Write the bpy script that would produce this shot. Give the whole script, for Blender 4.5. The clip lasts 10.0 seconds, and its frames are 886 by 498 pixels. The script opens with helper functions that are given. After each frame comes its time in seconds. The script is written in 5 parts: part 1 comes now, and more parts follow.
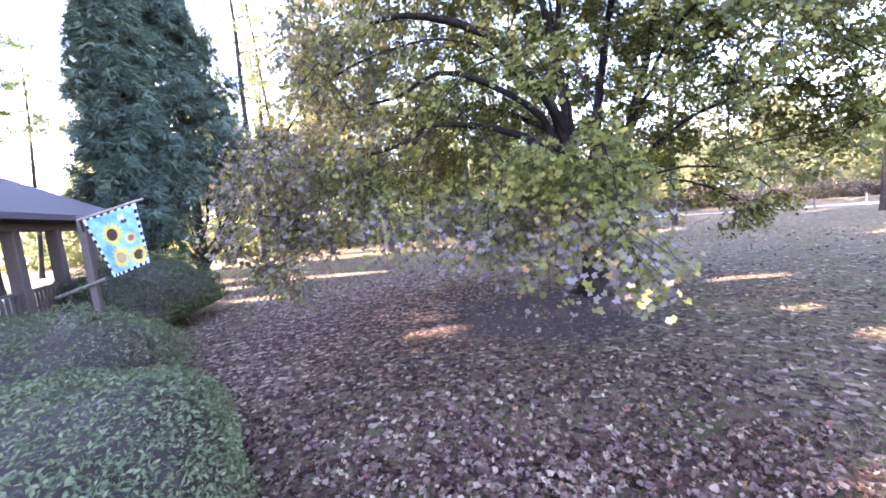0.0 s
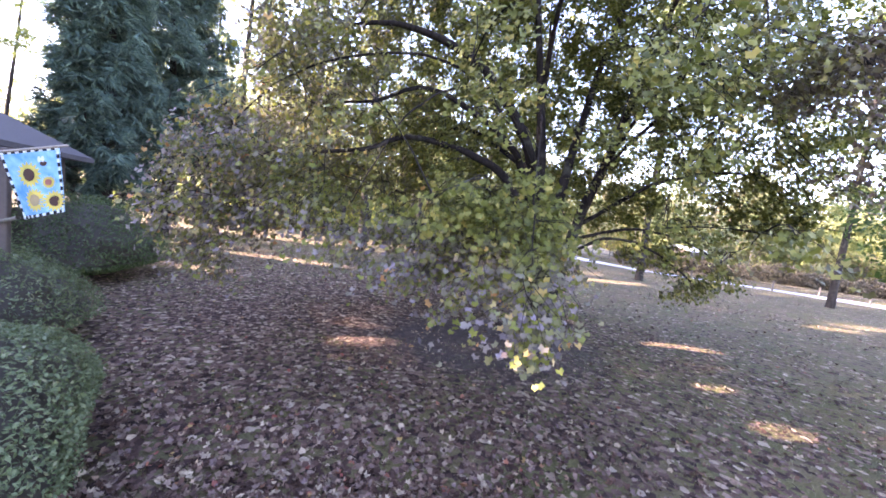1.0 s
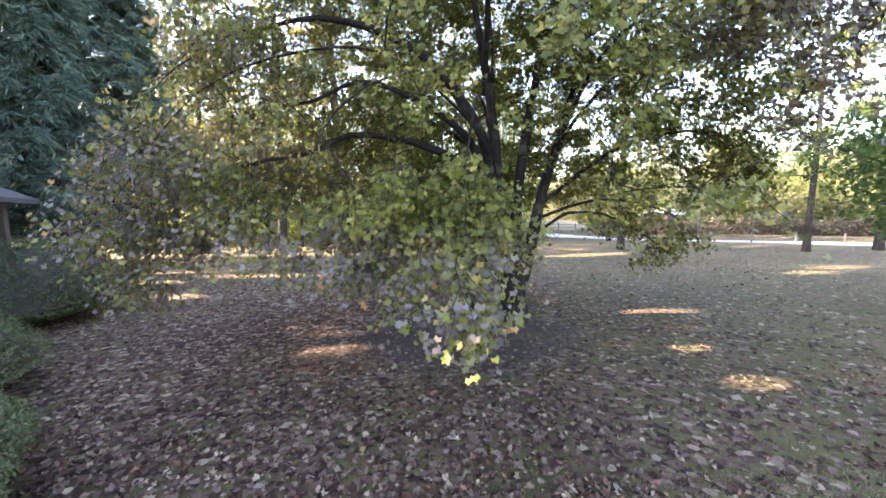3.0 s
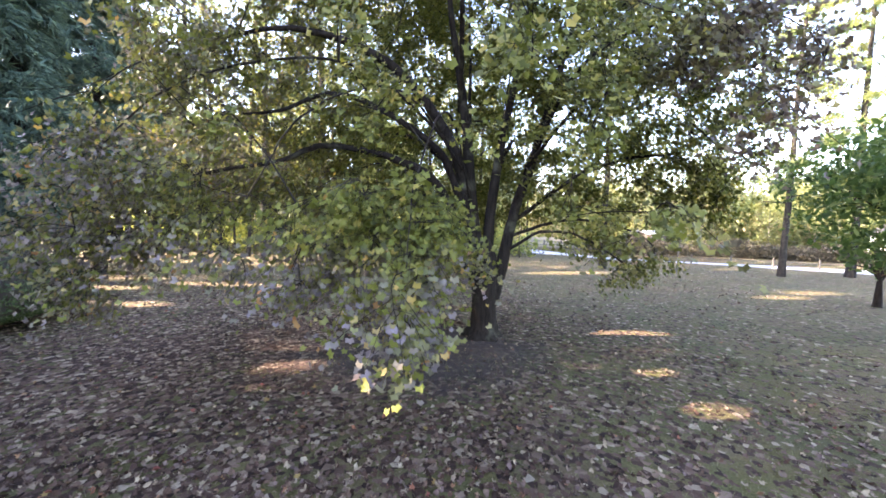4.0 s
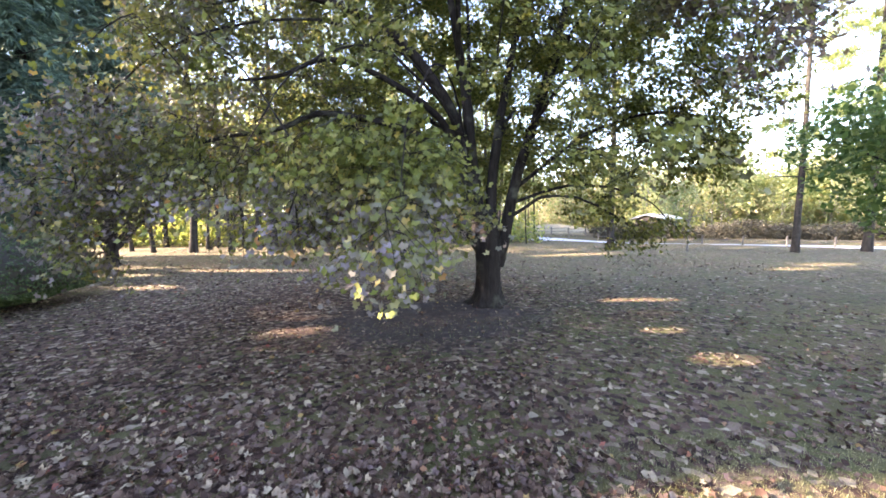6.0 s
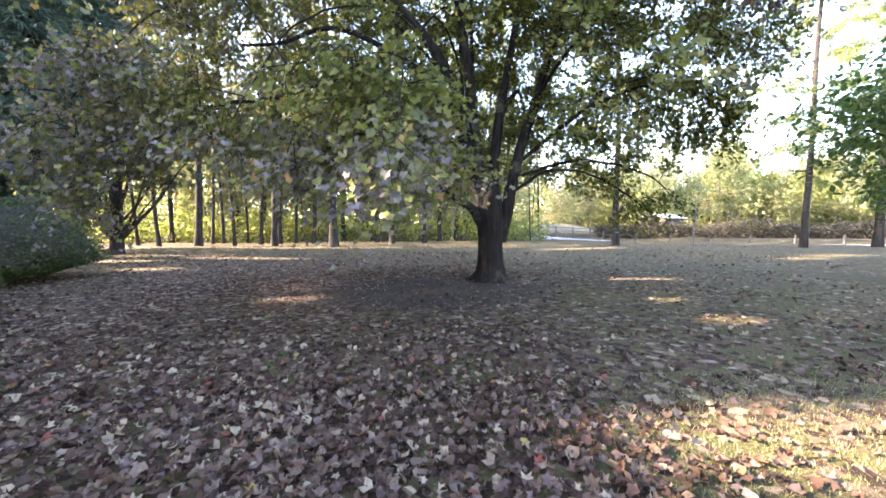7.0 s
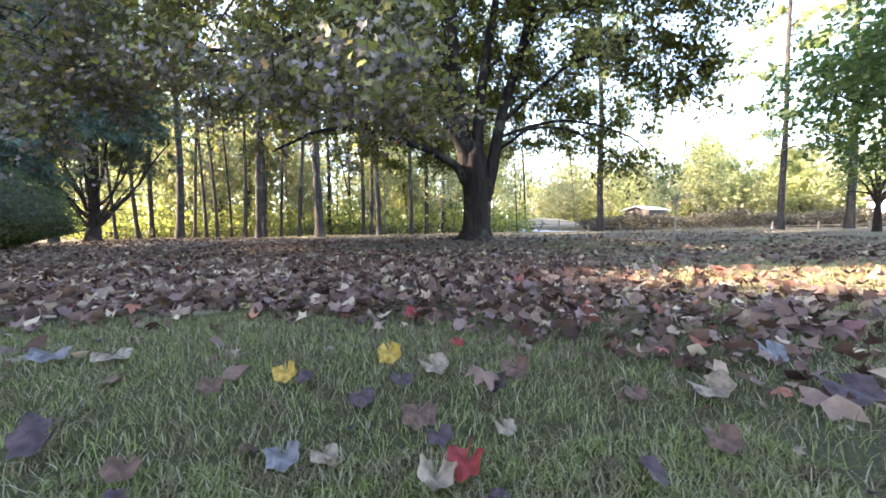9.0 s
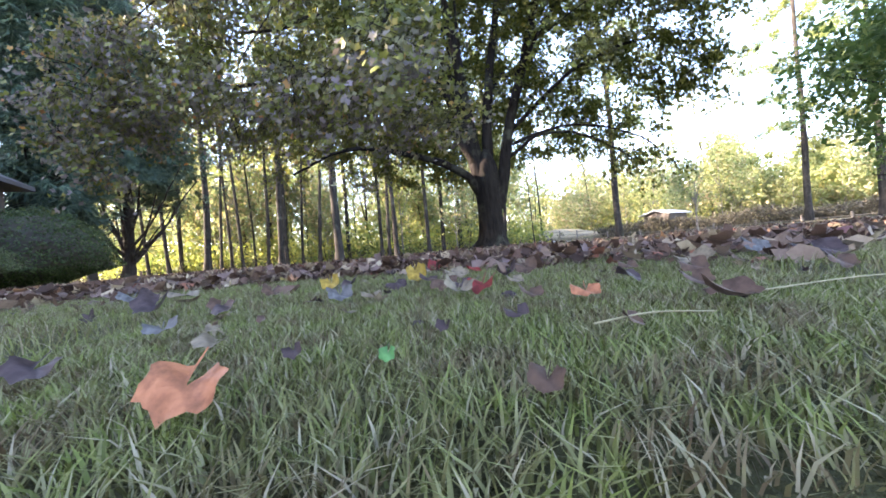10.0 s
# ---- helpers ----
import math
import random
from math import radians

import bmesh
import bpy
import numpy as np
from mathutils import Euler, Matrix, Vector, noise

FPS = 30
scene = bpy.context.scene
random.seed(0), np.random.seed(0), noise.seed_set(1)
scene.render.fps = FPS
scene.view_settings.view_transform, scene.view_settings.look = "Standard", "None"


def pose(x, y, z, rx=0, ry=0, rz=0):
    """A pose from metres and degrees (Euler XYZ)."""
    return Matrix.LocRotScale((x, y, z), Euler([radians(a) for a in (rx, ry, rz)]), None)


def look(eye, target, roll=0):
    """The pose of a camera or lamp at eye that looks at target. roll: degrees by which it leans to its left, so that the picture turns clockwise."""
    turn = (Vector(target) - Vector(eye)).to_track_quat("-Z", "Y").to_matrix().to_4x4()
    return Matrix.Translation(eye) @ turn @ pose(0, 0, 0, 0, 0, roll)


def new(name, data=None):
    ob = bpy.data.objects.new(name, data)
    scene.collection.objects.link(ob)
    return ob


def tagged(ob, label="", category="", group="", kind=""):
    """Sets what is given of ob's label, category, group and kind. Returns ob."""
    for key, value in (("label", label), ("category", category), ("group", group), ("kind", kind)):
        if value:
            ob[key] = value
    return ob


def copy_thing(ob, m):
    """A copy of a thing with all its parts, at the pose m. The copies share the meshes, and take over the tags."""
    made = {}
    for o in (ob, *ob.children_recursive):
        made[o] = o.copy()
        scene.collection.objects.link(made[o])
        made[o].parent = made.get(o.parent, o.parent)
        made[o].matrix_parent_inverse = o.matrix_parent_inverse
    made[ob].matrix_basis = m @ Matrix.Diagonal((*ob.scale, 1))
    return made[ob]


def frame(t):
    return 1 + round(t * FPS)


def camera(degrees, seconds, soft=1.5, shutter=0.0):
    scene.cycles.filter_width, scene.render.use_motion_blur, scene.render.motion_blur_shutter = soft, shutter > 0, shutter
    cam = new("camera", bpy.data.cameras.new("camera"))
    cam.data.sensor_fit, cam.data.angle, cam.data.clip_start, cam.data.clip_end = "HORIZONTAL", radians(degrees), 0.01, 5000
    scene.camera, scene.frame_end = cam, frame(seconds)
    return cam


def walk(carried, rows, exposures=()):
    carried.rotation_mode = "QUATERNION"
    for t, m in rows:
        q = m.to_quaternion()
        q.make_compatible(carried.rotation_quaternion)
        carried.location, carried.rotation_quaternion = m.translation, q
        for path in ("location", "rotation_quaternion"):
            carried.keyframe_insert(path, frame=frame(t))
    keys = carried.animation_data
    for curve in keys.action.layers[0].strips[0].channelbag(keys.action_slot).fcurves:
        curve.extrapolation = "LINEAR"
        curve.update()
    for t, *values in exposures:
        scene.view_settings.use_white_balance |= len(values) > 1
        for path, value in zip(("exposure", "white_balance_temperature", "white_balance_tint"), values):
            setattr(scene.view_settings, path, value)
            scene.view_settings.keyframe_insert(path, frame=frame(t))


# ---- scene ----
cam = camera(101.4, 10.0, soft=1.7)
METRES, EYE, TILT, LEAN, TURN = 4.3, 2.27, -6.0, 5.7, 0.0
ROWS = [
    (0.0, 0.0, 0.0, 0.0, 0.0, 0.0, -0.0),
    (0.5, 0.0873, -0.0012, 0.0335, -1.02, 0.31, -9.44),
    (1.0, 0.1492, 0.0074, 0.0576, -3.0, 1.47, -12.05),
    (1.5, 0.1687, 0.0187, 0.0596, -4.18, 1.72, -9.81),
    (2.0, 0.1696, 0.0291, 0.0573, -5.49, 0.58, -2.88),
    (2.5, 0.1941, 0.0381, 0.063, -2.09, 1.44, -0.02),
    (3.0, 0.2724, 0.0398, 0.0742, -4.48, 0.75, -4.45),
    (4.5, 0.3857, 0.0608, 0.1022, -6.21, 3.6, -6.33),
    (5.0, 0.3934, 0.0588, 0.0831, -6.47, 2.78, -5.68),
    (5.5, 0.3992, 0.0593, 0.0337, -5.52, 1.87, -4.94),
    (7.0, 0.4346, 0.0844, -0.1829, -4.17, 2.78, -5.06),
    (7.5, 0.4496, 0.0911, -0.2479, -5.52, 2.94, -5.56),
    (8.0, 0.4576, 0.0947, -0.3044, -5.84, 2.51, -4.31),
    (8.5, 0.4651, 0.0965, -0.3563, -6.84, 3.01, -4.52),
    (9.0, 0.4661, 0.0983, -0.4006, -5.97, 3.47, -4.14),
    (9.5, 0.4655, 0.0908, -0.443, -6.56, 3.38, -1.99),
    (10.0, 0.467, 0.0708, -0.4592, -2.8, 6.62, -0.57),
]
EXPOSURE = [(0.0, 4.5, 6600, 43), (1.0, 4.1, 6850, 40), (2.2, 3.97, 7450, 27), (7.0, 3.84, 7250, 24), (10.0, 3.76, 7150, 22)]  # seconds, stops, kelvin, tint
walk(cam, [(t, pose(0, 0, EYE, TILT, LEAN, TURN) @ pose(METRES * x, METRES * y, METRES * z, 90 + pitch, roll, yaw)) for t, x, y, z, yaw, pitch, roll in ROWS], EXPOSURE)

# ---- light: late autumn sun ahead on the side of the house, clear sky ----
SUN_AZ, SUN_EL = 89.0, 26.0  # degrees from +y towards -x, and above the horizon
world = bpy.data.worlds.new("sky")
scene.world = world
world.use_nodes = True
wn = world.node_tree
sky = wn.nodes.new("ShaderNodeTexSky")
sky.sky_type, sky.sun_disc = "NISHITA", False
sky.sun_elevation, sky.sun_rotation = radians(SUN_EL), radians(-SUN_AZ)
sky.air_density, sky.dust_density, sky.ozone_density = 1.0, 0.8, 2.0
wn.links.new(sky.outputs[0], wn.nodes["Background"].inputs[0])
wn.nodes["Background"].inputs[1].default_value = 0.15
sun = new("sun", bpy.data.lights.new("sun", "SUN"))
sun.data.energy, sun.data.angle, sun.data.color = 5.0, radians(0.6), (1.0, 0.93, 0.8)
_a, _e = radians(SUN_AZ), radians(SUN_EL)
SUN_DIR = Vector((-math.sin(_a) * math.cos(_e), math.cos(_a) * math.cos(_e), math.sin(_e)))
sun.matrix_world = look(SUN_DIR * 60, (0, 0, 0))
# flecks of sun on the lawn, cut through the crowns: x, y, half width, half depth
FLECKS = [(-0.25, 6.7, 0.38, 0.17), (5.95, 4.8, 0.5, 0.22), (6.0, 6.13, 0.4, 0.16), (6.95, 8.2, 1.0, 0.4), (3.2, 4.15, 0.22, 0.08), (3.45, 2.32, 0.5, 0.17), (4.2, 2.1, 1.0, 0.37), (5.3, 1.98, 0.95, 0.4), (4.7, 1.4, 0.4, 0.4), (-9.6, 14.1, 2.0, 0.4), (-9.0, 16.8, 3.0, 0.5), (-6.3, 11.6, 0.9, 0.25), (-5.0, 15.2, 2.5, 0.4), (16.0, 12.9, 1.2, 0.3), (18.4, 13.5, 1.3, 0.3), (10.7, 20.0, 2.5, 0.5), (12.0, 27.0, 4.0, 0.9)]


def in_fleck(p, margin):
    """Which points stand in the sun's way to a fleck."""
    g = p[:, :2] - np.array(SUN_DIR)[:2] * (p[:, 2:3] / SUN_DIR.z)
    hit = np.zeros(len(p), bool)
    for x, y, a, b in FLECKS:
        more = margin * min(1.0, a)
        hit |= ((g[:, 0] - x) / (a + more)) ** 2 + ((g[:, 1] - y) / (b + more)) ** 2 < 1
    return hit


def clear(v, f, at=(0.0, 0.0, 0.0), margin=0.16):
    """Leave out the leaves that stand in the sun's way to a fleck."""
    return v, f[~in_fleck(v[f].mean(1) + np.array(at), margin)]


# ---- materials ----


class Mat:
    """A node material under construction."""

    def __init__(self, name):
        self.m = bpy.data.materials.new(name)
        self.m.use_nodes = True
        self.t = self.m.node_tree
        self.b = self.t.nodes["Principled BSDF"]
        self.out = self.t.nodes["Material Output"]

    def node(self, kind, **kw):
        n = self.t.nodes.new(kind)
        for k, v in kw.items():
            n.inputs[k].default_value = v
        return n

    def link(self, a, b):
        self.t.links.new(a, b)

    def coords(self):
        return self.t.nodes.new("ShaderNodeTexCoord").outputs["Object"]

    def world_pos(self):
        return self.t.nodes.new("ShaderNodeNewGeometry").outputs["Position"]

    def island(self):
        return self.t.nodes.new("ShaderNodeNewGeometry").outputs["Random Per Island"]

    def noise(self, vec, scale, detail=4.0, rough=0.6, stretch=None):
        n = self.node("ShaderNodeTexNoise", Scale=scale, Detail=detail, Roughness=rough)
        if stretch:
            mp = self.node("ShaderNodeMapping", Scale=stretch)
            self.link(vec, mp.inputs["Vector"])
            vec = mp.outputs[0]
        self.link(vec, n.inputs["Vector"])
        return n.outputs["Fac"]

    def voronoi(self, vec, scale, out="Color", rnd=1.0):
        n = self.node("ShaderNodeTexVoronoi", Scale=scale, Randomness=rnd)
        self.link(vec, n.inputs["Vector"])
        return n.outputs[out]

    def ramp(self, fac, stops, mode="LINEAR"):
        r = self.t.nodes.new("ShaderNodeValToRGB")
        r.color_ramp.interpolation = mode
        el = r.color_ramp.elements
        while len(el) < len(stops):
            el.new(0.5)
        for e, (p, c) in zip(el, stops):
            e.position, e.color = p, (*c, 1.0)
        self.link(fac, r.inputs[0])
        return r.outputs[0]

    def mix(self, fac, a, b, blend="MIX"):
        n = self.t.nodes.new("ShaderNodeMix")
        n.data_type, n.blend_type = "RGBA", blend
        for sock, v in ((n.inputs[0], fac), (n.inputs[6], a), (n.inputs[7], b)):
            if isinstance(v, (int, float)):
                sock.default_value = v
            elif isinstance(v, tuple):
                sock.default_value = (*v, 1.0)
            else:
                self.link(v, sock)
        return n.outputs[2]

    def math(self, op, a, b=0.0, clamp=False):
        n = self.t.nodes.new("ShaderNodeMath")
        n.operation, n.use_clamp = op, clamp
        for sock, v in ((n.inputs[0], a), (n.inputs[1], b)):
            if isinstance(v, (int, float)):
                sock.default_value = v
            else:
                self.link(v, sock)
        return n.outputs[0]

    def bump(self, height, strength=0.5, dist=0.02):
        n = self.node("ShaderNodeBump", Strength=strength, Distance=dist)
        self.link(height, n.inputs["Height"])
        self.link(n.outputs[0], self.b.inputs["Normal"])

    def colour(self, c, rough=0.8, metal=0.0):
        if isinstance(c, tuple):
            self.b.inputs["Base Color"].default_value = (*c, 1.0)
        else:
            self.link(c, self.b.inputs["Base Color"])
        self.b.inputs["Roughness"].default_value = rough
        self.b.inputs["Metallic"].default_value = metal
        return self

    def leafy(self, c, back=None, through_it=0.45, rough=0.5):
        """Thin leaf: a glossy front with light passing through."""
        self.colour(c, rough)
        tr = self.t.nodes.new("ShaderNodeBsdfTranslucent")
        self.link(back if back is not None else c, tr.inputs["Color"])
        mx = self.node("ShaderNodeMixShader", Fac=through_it)
        self.link(self.b.outputs[0], mx.inputs[1])
        self.link(tr.outputs[0], mx.inputs[2])
        self.link(mx.outputs[0], self.out.inputs["Surface"])
        return self


def leaf_material(name, stops, patch=None, patch_scale=0.35, gloss=0.5, through_it=0.45):
    m = Mat(name)
    c = m.ramp(m.island(), stops)
    if patch:
        spread = m.ramp(m.noise(m.world_pos(), patch_scale, 3.0), [(patch[1], (0, 0, 0)), (patch[2], (1, 1, 1))])
        c = m.mix(spread, c, m.ramp(m.island(), patch[0]))
    m.b.inputs["Specular IOR Level"].default_value = 0.12
    bright = m.mix(0.55, c, m.mix(1.0, c, (1.6, 1.7, 0.8), "MULTIPLY"))
    return m.leafy(c, bright, through_it, gloss).m


def bark_material(name, dark, light, scale=14.0):
    m = Mat(name)
    v = m.coords()
    ridge = m.noise(v, scale, 5.0, 0.65, (1.0, 1.0, 0.16))
    c = m.ramp(ridge, [(0.3, dark), (0.72, light)])
    moss = m.ramp(m.noise(v, 2.3, 3.0), [(0.55, (0, 0, 0)), (0.75, (1, 1, 1))])
    c = m.mix(moss, c, tuple(0.6 * a + 0.4 * b for a, b in zip(light, (0.12, 0.13, 0.09))))
    m.colour(c, 0.95)
    m.b.inputs["Specular IOR Level"].default_value = 0.08
    m.bump(ridge, 0.9, 0.03)
    return m.m


def maple_leaf_material():
    m = Mat("maple_leaves")
    p = m.world_pos()
    rnd = m.island()
    green = m.ramp(rnd, [(0.0, (0.044, 0.05, 0.013)), (0.35, (0.089, 0.1, 0.02)), (0.7, (0.129, 0.136, 0.03)), (0.95, (0.186, 0.172, 0.045)), (1.0, (0.29, 0.23, 0.06))])
    # turned leaf colours, with the sky's sheen put into the pale mauve tones
    turned_sheen = m.ramp(rnd, [(0.0, (0.085, 0.068, 0.065)), (0.2, (0.21, 0.175, 0.19)), (0.36, (0.13, 0.13, 0.06)), (0.5, (0.18, 0.145, 0.145)), (0.64, (0.14, 0.148, 0.036)), (0.8, (0.11, 0.118, 0.025)), (0.92, (0.2, 0.175, 0.085)), (0.97, (0.28, 0.225, 0.09)), (1.0, (0.34, 0.14, 0.06))])
    russet = m.ramp(rnd, [(0.0, (0.05, 0.032, 0.03)), (0.5, (0.1, 0.066, 0.052)), (0.8, (0.13, 0.095, 0.06)), (1.0, (0.13, 0.13, 0.04))])
    sep = m.t.nodes.new("ShaderNodeSeparateXYZ")
    m.link(p, sep.inputs[0])
    # the shaded side by the house has turned, the field side is still green
    side = m.math("MULTIPLY_ADD", sep.outputs["X"], -0.26)
    side.node.inputs[2].default_value = 0.0
    # so has the low hem in front
    hem = m.math("MULTIPLY", m.math("SUBTRACT", 2.55, sep.outputs["Z"]), 1.3, True)
    side = m.math("ADD", side, m.math("MULTIPLY", hem, 1.55))
    tip = m.math("MULTIPLY", m.math("SUBTRACT", -1.4, sep.outputs["X"]), 0.6, True)
    side = m.math("ADD", side, m.math("MULTIPLY", tip, 0.7))
    # and the bough that reaches out over the field
    brown = m.math("MULTIPLY", m.math("MULTIPLY", m.math("SUBTRACT", sep.outputs["X"], 3.8), 1.2, True), m.math("MULTIPLY", m.math("SUBTRACT", 4.9, sep.outputs["Y"]), 1.5, True))
    blot = m.math("ADD", side, m.math("MULTIPLY", m.math("SUBTRACT", m.noise(p, 0.8, 3.0), 0.5), 3.2))
    c = m.mix(m.math("MULTIPLY", blot, 1.0, True), green, turned_sheen)
    c = m.mix(m.math("MULTIPLY", brown, 0.9), c, russet)
    back = m.mix(1.0, c, (1.0, 1.04, 0.85), "MULTIPLY")
    m.b.inputs["Specular IOR Level"].default_value = 0.16
    return m.leafy(c, back, 0.36, 0.45).m


def ground_material():
    m = Mat("lawn_with_litter")
    p = m.world_pos()
    fine = m.noise(p, 55.0, 5.0, 0.7)
    grass = m.ramp(fine, [(0.25, (0.05, 0.046, 0.017)), (0.55, (0.1, 0.089, 0.034)), (0.8, (0.165, 0.142, 0.062))])
    straw = m.ramp(m.noise(p, 1.1, 4.0), [(0.4, (0, 0, 0)), (0.64, (1, 1, 1))])
    grass = m.mix(m.math("MULTIPLY", straw, 0.75), grass, m.ramp(fine, [(0.3, (0.08, 0.054, 0.036)), (0.75, (0.18, 0.126, 0.082))]))
    mossy = m.ramp(m.noise(p, 0.7, 4.0, 0.65), [(0.45, (0, 0, 0)), (0.6, (1, 1, 1))])
    grass = m.mix(m.math("MULTIPLY", mossy, 0.7), grass, m.ramp(fine, [(0.3, (0.045, 0.049, 0.019)), (0.75, (0.112, 0.112, 0.047))]))
    cell = m.voronoi(p, 13.0)
    sp = m.t.nodes.new("ShaderNodeSeparateColor")
    m.link(cell, sp.inputs[0])
    litter = m.ramp(sp.outputs[0], [(0.0, (0.022, 0.013, 0.011)), (0.4, (0.062, 0.036, 0.027)), (0.7, (0.118, 0.072, 0.053)), (0.88, (0.21, 0.148, 0.108)), (1.0, (0.34, 0.275, 0.2))])
    sep = m.t.nodes.new("ShaderNodeSeparateXYZ")
    m.link(p, sep.inputs[0])
    # litter lies thick under the crown and on the house side, thinner on the field
    dx, dy = m.math("SUBTRACT", sep.outputs["X"], -1.0), m.math("SUBTRACT", sep.outputs["Y"], 8.5)
    dist = m.math("SQRT", m.math("ADD", m.math("MULTIPLY", dx, dx), m.math("MULTIPLY", dy, dy)))
    cover = m.math("SUBTRACT", 1.06, m.math("MULTIPLY", dist, 0.08))
    cover = m.math("ADD", cover, m.math("MULTIPLY", m.math("SUBTRACT", m.noise(p, 0.5, 4.0), 0.5), 1.1))
    each = m.math("LESS_THAN", sp.outputs[1], m.math("MAXIMUM", cover, 0.3))
    near = m.math("MULTIPLY", m.math("SUBTRACT", sep.outputs["Y"], 1.5), 3.0, True)
    c = m.mix(m.math("MULTIPLY", each, near), grass, litter)
    # darker, smoother ground without litter round the foot of the tree
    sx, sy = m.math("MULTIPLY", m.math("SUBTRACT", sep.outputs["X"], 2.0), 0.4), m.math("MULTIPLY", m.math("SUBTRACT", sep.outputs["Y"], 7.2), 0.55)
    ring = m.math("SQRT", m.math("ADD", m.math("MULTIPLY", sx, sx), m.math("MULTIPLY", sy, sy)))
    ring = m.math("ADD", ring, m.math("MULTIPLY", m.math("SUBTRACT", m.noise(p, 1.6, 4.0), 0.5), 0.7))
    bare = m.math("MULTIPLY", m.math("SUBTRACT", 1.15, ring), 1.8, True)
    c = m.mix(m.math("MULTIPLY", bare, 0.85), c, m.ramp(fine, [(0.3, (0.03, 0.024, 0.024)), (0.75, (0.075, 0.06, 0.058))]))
    turf = m.math("MULTIPLY", m.math("SUBTRACT", 2.0, sep.outputs["Y"]), 2.0, True)
    c = m.mix(m.math("MULTIPLY", turf, 0.8), c, m.ramp(fine, [(0.3, (0.024, 0.026, 0.01)), (0.75, (0.07, 0.07, 0.027))]))
    dry = m.math("MULTIPLY", m.math("SUBTRACT", sep.outputs["Z"], 0.3), 3.0, True)
    c = m.mix(dry, c, m.ramp(fine, [(0.3, (0.19, 0.15, 0.09)), (0.7, (0.36, 0.3, 0.2))]))
    c = m.mix(0.5, c, m.ramp(m.noise(p, 0.22, 3.0), [(0.3, (0.55, 0.55, 0.55)), (0.7, (1.0, 1.0, 1.0))]), "MULTIPLY")
    m.colour(c, 0.95)
    m.b.inputs["Specular IOR Level"].default_value = 0.15
    m.bump(m.math("ADD", m.voronoi(p, 11.0, "Distance"), fine), 0.9, 0.03)
    return m.m


def fallen_material(name="fallen_leaves"):
    m = Mat(name)
    c = m.ramp(m.island(), [(0.0, (0.03, 0.017, 0.013)), (0.25, (0.072, 0.04, 0.029)), (0.5, (0.13, 0.082, 0.058)), (0.62, (0.12, 0.08, 0.074)), (0.8, (0.205, 0.148, 0.102)), (0.95, (0.33, 0.265, 0.18)), (0.972, (0.22, 0.11, 0.06)), (0.988, (0.19, 0.055, 0.045)), (1.0, (0.28, 0.21, 0.07))])
    c = m.mix(0.6, c, m.ramp(m.noise(m.coords(), 45.0, 3.0), [(0.35, (0.6, 0.58, 0.56)), (0.65, (1.1, 1.1, 1.1))]), "MULTIPLY")
    m.b.inputs["Specular IOR Level"].default_value = 0.1
    return m.leafy(c, c, 0.18, 0.6).m


def plain(name, c, rough=0.7, metal=0.0, grain=8.0, amount=0.25, bump=0.15):
    m = Mat(name)
    n = m.noise(m.coords(), grain, 5.0)
    m.colour(m.mix(amount, c, m.ramp(n, [(0.3, tuple(v * 0.45 for v in c)), (0.7, tuple(min(1, v * 1.35) for v in c))])), rough, metal)
    m.bump(n, bump, 0.01)
    return m.m


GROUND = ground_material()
MAPLE = maple_leaf_material()
FALLEN = fallen_material()
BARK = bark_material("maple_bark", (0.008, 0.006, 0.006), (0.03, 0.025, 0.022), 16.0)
PINE_BARK = bark_material("pine_bark", (0.013, 0.011, 0.01), (0.05, 0.043, 0.038), 9.0)
CEDAR_BARK = bark_material("cedar_bark", (0.013, 0.01, 0.009), (0.042, 0.034, 0.03), 20.0)
GREY_BARK = bark_material("grey_bark", (0.07, 0.065, 0.055), (0.24, 0.22, 0.19), 18.0)
CEDAR = leaf_material("cedar_foliage", [(0.0, (0.034, 0.06, 0.05)), (0.6, (0.068, 0.108, 0.082)), (1.0, (0.12, 0.16, 0.1))], None, gloss=0.6, through_it=0.15)
HEDGE = leaf_material("hedge_leaves", [(0.0, (0.054, 0.074, 0.036)), (0.5, (0.08, 0.104, 0.05)), (0.92, (0.112, 0.134, 0.07)), (1.0, (0.16, 0.16, 0.095))], None, gloss=0.45, through_it=0.25)
SHRUB = leaf_material("clipped_shrub_leaves", [(0.0, (0.03, 0.05, 0.02)), (0.5, (0.05, 0.075, 0.03)), (1.0, (0.085, 0.11, 0.05))], None, gloss=0.45, through_it=0.25)
NEEDLES = leaf_material("pine_needles", [(0.0, (0.09, 0.13, 0.05)), (0.6, (0.18, 0.21, 0.08)), (1.0, (0.3, 0.29, 0.12))], ([(0.0, (0.16, 0.16, 0.04)), (1.0, (0.36, 0.30, 0.08))], 0.5, 0.65), 0.08, through_it=0.4)
WOODS = leaf_material("woodland_leaves", [(0.0, (0.13, 0.16, 0.075)), (0.5, (0.21, 0.235, 0.11)), (0.85, (0.30, 0.295, 0.14)), (1.0, (0.36, 0.29, 0.14))], ([(0.0, (0.11, 0.14, 0.08)), (0.6, (0.17, 0.185, 0.115)), (1.0, (0.25, 0.19, 0.14))], 0.4, 0.55), 0.09, through_it=0.55)
FIELD_TREE = leaf_material("young_maple_leaves", [(0.0, (0.03, 0.055, 0.018)), (0.6, (0.062, 0.098, 0.032)), (1.0, (0.13, 0.15, 0.05))], None, through_it=0.45)
